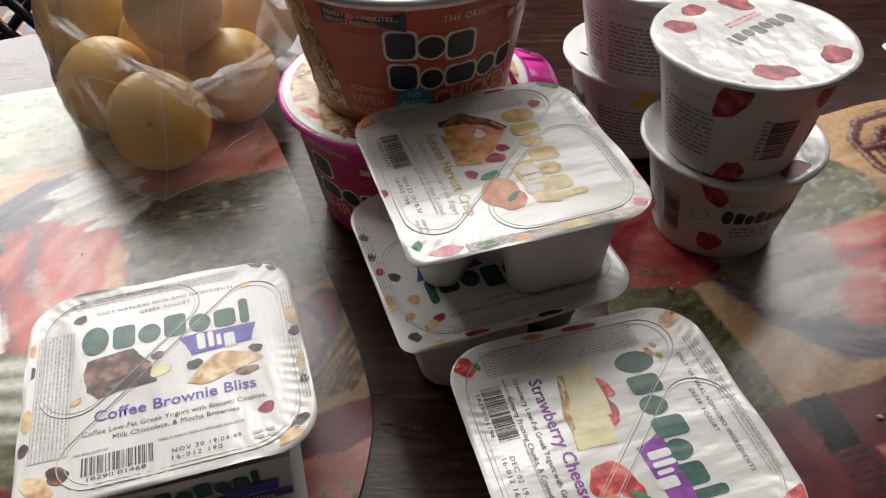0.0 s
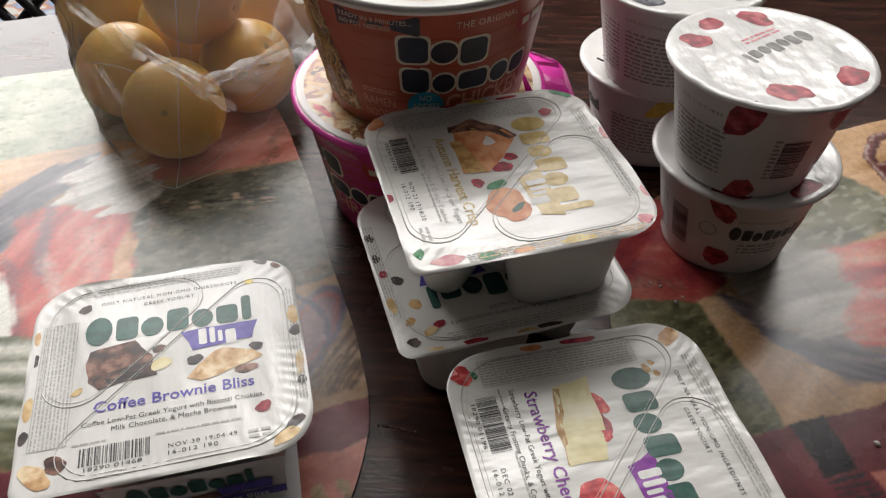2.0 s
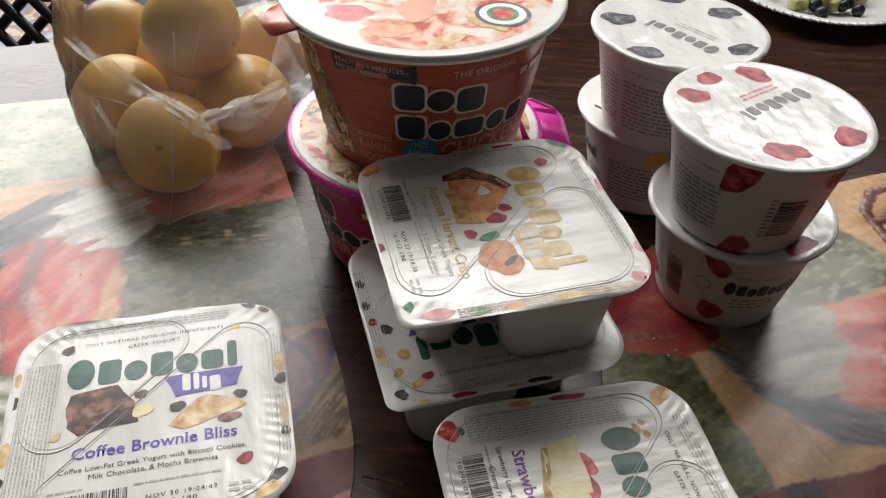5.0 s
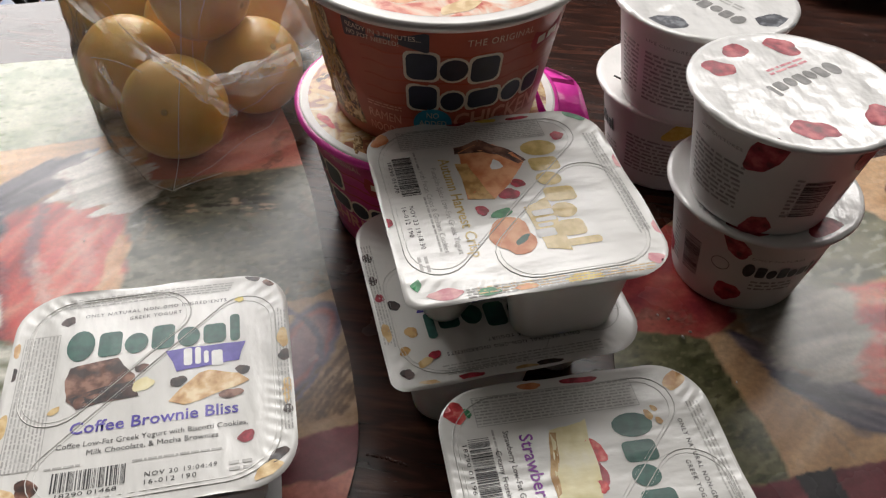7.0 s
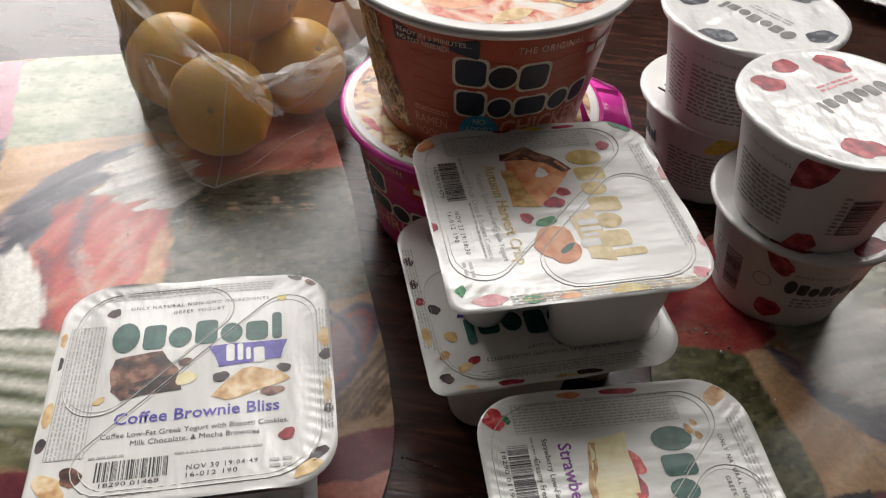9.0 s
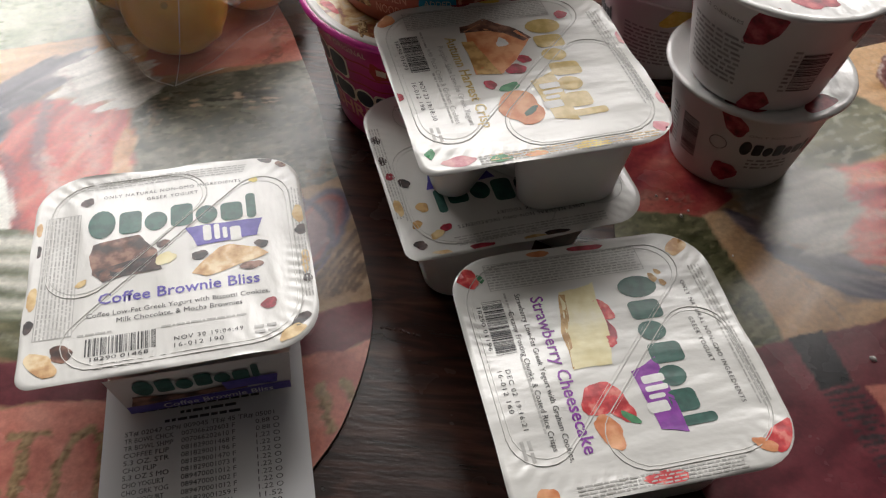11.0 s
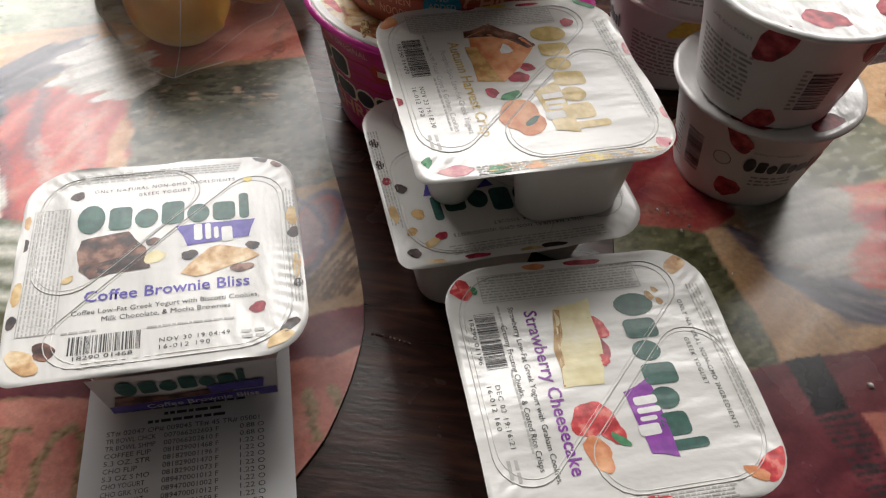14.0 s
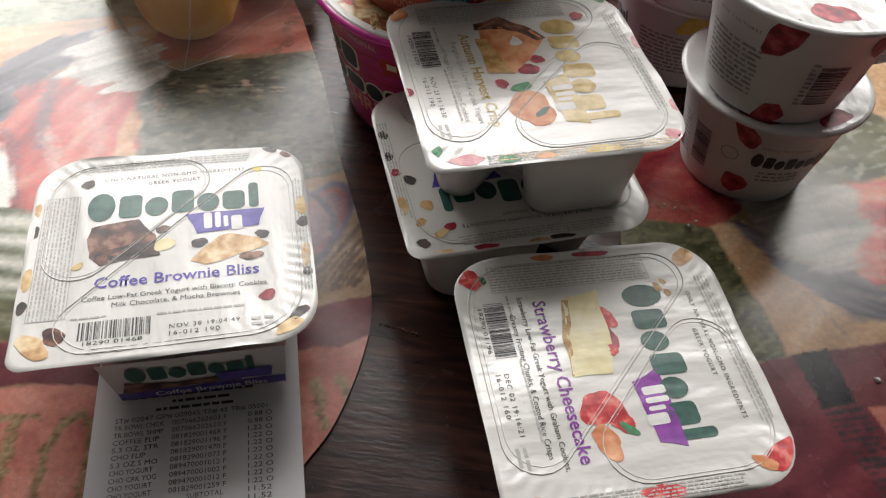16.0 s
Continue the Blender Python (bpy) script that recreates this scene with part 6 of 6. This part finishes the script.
def bag_mesh():
    lines = [(z, curve_through(pts, 9)) for z, pts in BAG]
    rings = []
    for k in range(len(lines) - 1):
        (z0, a), (z1, b) = lines[k], lines[k + 1]
        for j in range(7):
            t = j / 7
            ring = []
            for p, q in zip(a, b):
                x, y, z = p[0] + (q[0] - p[0]) * t, p[1] + (q[1] - p[1]) * t, z0 + (z1 - z0) * t
                d = Vector((x + 0.11, y - 0.575, 0)).normalized()
                s = 0.0025 + abs(noise.noise((x * 42, y * 42, z * 22))) * 0.008 + 0.0014 * abs(noise.noise((x * 120, y * 120, z * 60)))
                s *= min(1, z / 0.01)
                ring.append((x + d.x * s, y + d.y * s, z))
            rings.append(ring)
    return loft(rings, False, False)


def fan_3d(line):
    """A softly bulging patch of sheen on the film, inside a closed line."""
    c = np.mean(line, 0) + (0, -0.002, 0.001)
    return [tuple(c)] + [tuple(p) for p in line], [(0, 1 + i, 1 + (i + 1) % len(line)) for i in range(len(line))]


bag = thing("plastic_bag", pose(0, 0, 0.0012), "crumpled clear plastic produce bag holding oranges", "plastic bag")
part("film", bag_mesh(), film_clear, bag, "clear crinkled film")
# Off-white tubes along folds and creases; the colour imitates their glints.
crease = material("film_crease_glint", [(0.3, (0.6, 0.6, 0.58)), (0.7, (0.72, 0.72, 0.7))], rough=0.2, scale=80)
for pts in (((-0.118, 0.4745, 0.002), (-0.109, 0.4685, 0.0025), (-0.097, 0.4645, 0.003)), ((-0.097, 0.4645, 0.003), (-0.088, 0.4745, 0.0025), (-0.0745, 0.4855, 0.002)), ((-0.097, 0.4645, 0.003), (-0.094, 0.4685, 0.014), (-0.0915, 0.4705, 0.025)),
            ((-0.0915, 0.4715, 0.028), (-0.088, 0.477, 0.055), (-0.088, 0.492, 0.075), (-0.0895, 0.508, 0.1)), ((-0.145, 0.503, 0.06), (-0.128, 0.498, 0.062), (-0.112, 0.492, 0.06))):
    part("fold", tube(curve_through(pts, 4)[:4 * (len(pts) - 1)], 0.00022, False, 5), crease, bag, "pale fold in the film, its glint put in the colour")
# Added milky patches: the bright sheen bands of the film, as shapes.
for some in (
    ((-0.128, 0.467, 0.115), (-0.118, 0.467, 0.112), (-0.092, 0.463, 0.088), (-0.100, 0.463, 0.086)),
    ((-0.100, 0.478, 0.082), (-0.063, 0.462, 0.076), (-0.048, 0.455, 0.066), (-0.052, 0.454, 0.064), (-0.068, 0.457, 0.072)),
    ((-0.133, 0.484, 0.070), (-0.130, 0.487, 0.068), (-0.119, 0.479, 0.050), (-0.120, 0.476, 0.050)),
    ((-0.055, 0.499, 0.130), (-0.030, 0.512, 0.125), (-0.025, 0.531, 0.085), (-0.042, 0.524, 0.100)),
    ((-0.037, 0.527, 0.095), (-0.022, 0.529, 0.060), (-0.030, 0.523, 0.050), (-0.043, 0.511, 0.075)),
    ((-0.069, 0.466, 0.078), (-0.037, 0.509, 0.060), (-0.046, 0.489, 0.055), (-0.065, 0.465, 0.068)),
    ((-0.146, 0.499, 0.095), (-0.139, 0.499, 0.098), (-0.099, 0.474, 0.090), (-0.067, 0.467, 0.077), (-0.069, 0.467, 0.074), (-0.103, 0.474, 0.085)),
    ((-0.067, 0.467, 0.076), (-0.048, 0.474, 0.082), (-0.031, 0.499, 0.080), (-0.029, 0.499, 0.073), (-0.043, 0.474, 0.073), (-0.063, 0.467, 0.072)),
):
    line = [tuple(np.array(p) + (np.array(q) - np.array(p)) * t + (0, 0, 0.0016 * math.sin(9 * t + k))) for k, (p, q) in enumerate(zip(some, some[1:] + some[:1])) for t in (0, 0.25, 0.5, 0.75)]
    part("film_sheen", fan_3d(line), film_sheen, bag, "milky patch carrying the sheen of folded film").visible_shadow = False
# Thin pale lines that draw further glints on the film.
for pts in (
    ((-0.096, 0.463, 0.003), (-0.083, 0.489, 0.004), (-0.053, 0.510, 0.020), (-0.039, 0.520, 0.035)),
    ((-0.077, 0.483, 0.100), (-0.070, 0.467, 0.078), (-0.062, 0.467, 0.074), (-0.048, 0.487, 0.066), (-0.027, 0.526, 0.055)),
    ((-0.069, 0.498, 0.115), (-0.070, 0.473, 0.092)),
    ((-0.117, 0.478, 0.110), (-0.107, 0.480, 0.090), (-0.092, 0.477, 0.075), (-0.081, 0.476, 0.070)),
    ((-0.132, 0.490, 0.050), (-0.126, 0.485, 0.030), (-0.120, 0.484, 0.010)),
    ((-0.044, 0.512, 0.085), (-0.029, 0.522, 0.066), (-0.025, 0.525, 0.055)),
    ((-0.077, 0.489, 0.030), (-0.053, 0.498, 0.045), (-0.040, 0.513, 0.050)),
):
    line = [tuple(np.array(p) + (np.array(q) - np.array(p)) * t) for p, q in zip(pts, pts[1:]) for t in (0, 0.33, 0.67)] + [pts[-1]]
    line = [(x + 0.0009 * math.sin(2.3 * k), y, z + 0.0009 * math.sin(1.7 * k)) for k, (x, y, z) in enumerate(line)]
    part("crease", tube(line, lambda s: 0.00003 + 0.00009 * math.sin(math.pi * min(1, max(0, s))), False, 5), crease, bag, "pale line for the glint along a film crease")
v, f = text("FRE", 0.019, 0.0085, spacing=1.15)
part("bag_print", ([(-0.0521 + x, 0.5130 + 0.1 * x, 0.118 + y) for x, y, _ in v], f), rim_white, bag, "white printed letters")

# ---- plate with food, far side of the table ----
plate = thing("plate", pose(0.362, 0.842, 0.0006), "white china plate with a beaded edge holding chopped food", "plate")
part("dish", revolve([(0.04, 0.0), (0.048, 0.0), (0.05, 0.003), (0.082, 0.0125), (0.0845, 0.0135), (0.0835, 0.0148), (0.055, 0.0065), (0.045, 0.005), (0.002, 0.005)], 80), china, plate)
for k in range(72):
    a = 2 * math.pi * k / 72
    part("bead", moved(revolve([(0.0002, -0.0016), (0.0013, -0.0008), (0.0016, 0), (0.0013, 0.0008), (0.0002, 0.0016)], 8), 0.0842 * math.cos(a), 0.0842 * math.sin(a), 0.0142), china, plate)
olive = plain("black_olive", (0.3, (0.01, 0.01, 0.012)), (0.7, (0.04, 0.04, 0.05)), rough=0.3)
cube_mat = plain("yellow_green_cube", (0.3, (0.35, 0.36, 0.12)), (0.7, (0.58, 0.54, 0.26)), rough=0.5)
rnd = random.Random(12)
for k in range(46):
    a, r = rnd.uniform(0, 6.28), 0.05 * math.sqrt(rnd.random())
    dark = rnd.random() < 0.5
    x, y, z = 0.362 - 0.012 + r * math.cos(a), 0.842 - 0.01 + r * math.sin(a), 0.011 + rnd.uniform(0, 0.010) * (1 - r / 0.06)
    s = rnd.uniform(0.0042, 0.0062)
    if dark:
        vf = revolve([(s * math.cos(t) + 0.0001, s * math.sin(t)) for t in np.linspace(-1.5, 1.5, 7)], 10)
    else:
        vf = loft([ring_at(round_poly([(-s, -s), (s, -s), (s, s), (-s, s)], s * 0.3, 2), zz, q) for zz, q in ((-s * 0.8, 0.85), (-s * 0.6, 1), (s * 0.6, 1), (s * 0.8, 0.85))])
    solo("food_piece", vf, olive if dark else cube_mat, pose(x, y, z, rnd.uniform(-20, 20), rnd.uniform(-20, 20), rnd.uniform(0, 90)), "dark round olive on the plate" if dark else "yellow-green food cube on the plate", "food", "food on the plate")

# ---- a further tub at the mat's far corner, with a cup on it ----
ob, lid = flip_tub(pose(0.399, 0.548, 0.0018, 0, 0, 33), "white yogurt tub with orange fruit print standing on a placemat", 3, 0)
spots(lid, (("fruit_picture", ink_orange, -46.5, 41.0, 3.4, 5.4, 0.5, 1), ("nut_picture", ink_nut, -40.5, 43.0, 3.4, 1.6, -0.6, 2), ("fruit_picture", ink_orange, -20.0, 49.8, 8.0, 1.9, 0.0, 3), ("fruit_picture", ink_red, -50.0, 10.0, 1.8, 6.0, 0.0, 4), ("leaf_picture", ink_leaf, -49.8, -8.0, 1.6, 4.0, 0, 6), ("fruit_picture", ink_orange, 20.0, 49.8, 6.0, 1.8, 0, 7)))
lid_small(lid, "18290 01470", "NOV 30 19:04:49", "16-012 190", (-0.0484, -0.0352, -0.0376, 0.0255), 91, head=False)


def on_left_side(vf, x, z, lift):
    return moved(on_side(vf, x, z, lift), turn=-math.pi / 2)


part("side_label", on_left_side(flat([(0, 0), (0.064, 0), (0.066, 0.037), (-0.002, 0.037)], 0), -0.034, 0.003, 0.0), paper_cup, ob, "white printed side label", smooth=False)
part("side_band", on_left_side(flat([(0, 0), (0.064, 0.0005), (0.064, 0.0095), (0.0, 0.011)], 0), -0.034, 0.0065, 0.0003), brand_red, ob, "dark red band of the label", smooth=False)
for vf in word_blocks(0.042, 0.012):
    part("brand_block", on_left_side(vf, -0.028, 0.0225, 0.0006), ink_green, ob, "bold shape of the brand mark")
ob, body, lid, at = yogurt_cup(pose(0.4035, 0.548, 0.0474), RASP + " standing on a yogurt tub")
cup_side(body, -145, ink_raspberry, (("berry", -30, 0.012, 0.008, 0.006), ("lines", 0, 0.012, 0.02, 0.026), ("berry", 40, 0.03, 0.007, 0.006)))
cup_lid_print(lid, at, ink_raspberry, (0.0185, 0.024), 3.83, ink_pink, ((-0.031, 0.01, 0.0072, 0.006, 0.3), (0.0005, -0.031, 0.0095, 0.0062, -0.2)))

# ---- lattice beyond the table's far edge ----
cloth = plain("patterned_cloth", (0.25, (0.5, 0.5, 0.55)), (0.42, (0.7, 0.68, 0.62)), (0.5, (0.6, 0.3, 0.16)), (0.58, (0.3, 0.4, 0.6)), (0.75, (0.72, 0.7, 0.66)), rough=0.9, scale=34, detail=2)
lat = thing("lattice_chair_back", pose(-0.46, 0.80, -0.16, -18, 0, 0), "black diamond lattice chair back beyond the table", "chair")
for s in (-1, 1):
    for k in range(-12, 13):
        x = k * 0.036
        part("lattice_bar", tube([(x - s * 0.2, 0.003 * s, -0.2), (x, 0.003 * s, 0), (x + s * 0.2, 0.003 * s, 0.2)], 0.0052, False, 6), metal_black, lat)
part("rail", tube([(-0.62, 0, 0.2), (0, 0, 0.203), (0.62, 0, 0.2)], 0.011, False, 8), metal_black, lat)
part("rail", tube([(-0.62, 0, -0.2), (0, 0, -0.203), (0.62, 0, -0.2)], 0.011, False, 8), metal_black, lat)
for x in (-0.62, 0.62):
    part("post", tube([(x, 0, 0.2), (x, 0, 0), (x, 0.03, -0.58)], 0.012, False, 8), metal_black, lat)
solo("cushion", loft([ring_at(round_poly([(-0.5, -0.2), (0.5, -0.2), (0.5, 0.2), (-0.5, 0.2)], 0.05, 5), z, s) for z, s in ((0, 0.95), (0.02, 1), (0.06, 1), (0.08, 0.94))]), cloth, pose(-0.5, 1.0, -0.3), "light patterned cushion behind the lattice", "cushion")
cb = thing("cushion_bench", pose(-0.5, 1.0, FLOOR), "plain dark bench under the patterned cushion", "bench")
part("seat", box(-0.52, 0.52, -0.22, 0.22, 0.41, 0.45), wood, cb, smooth=False)
for x, y in ((-0.48, -0.18), (0.48, -0.18), (0.48, 0.18), (-0.48, 0.18)):
    part("bench_leg", box(x - 0.02, x + 0.02, y - 0.02, y + 0.02, 0, 0.41), wood, cb, smooth=False)
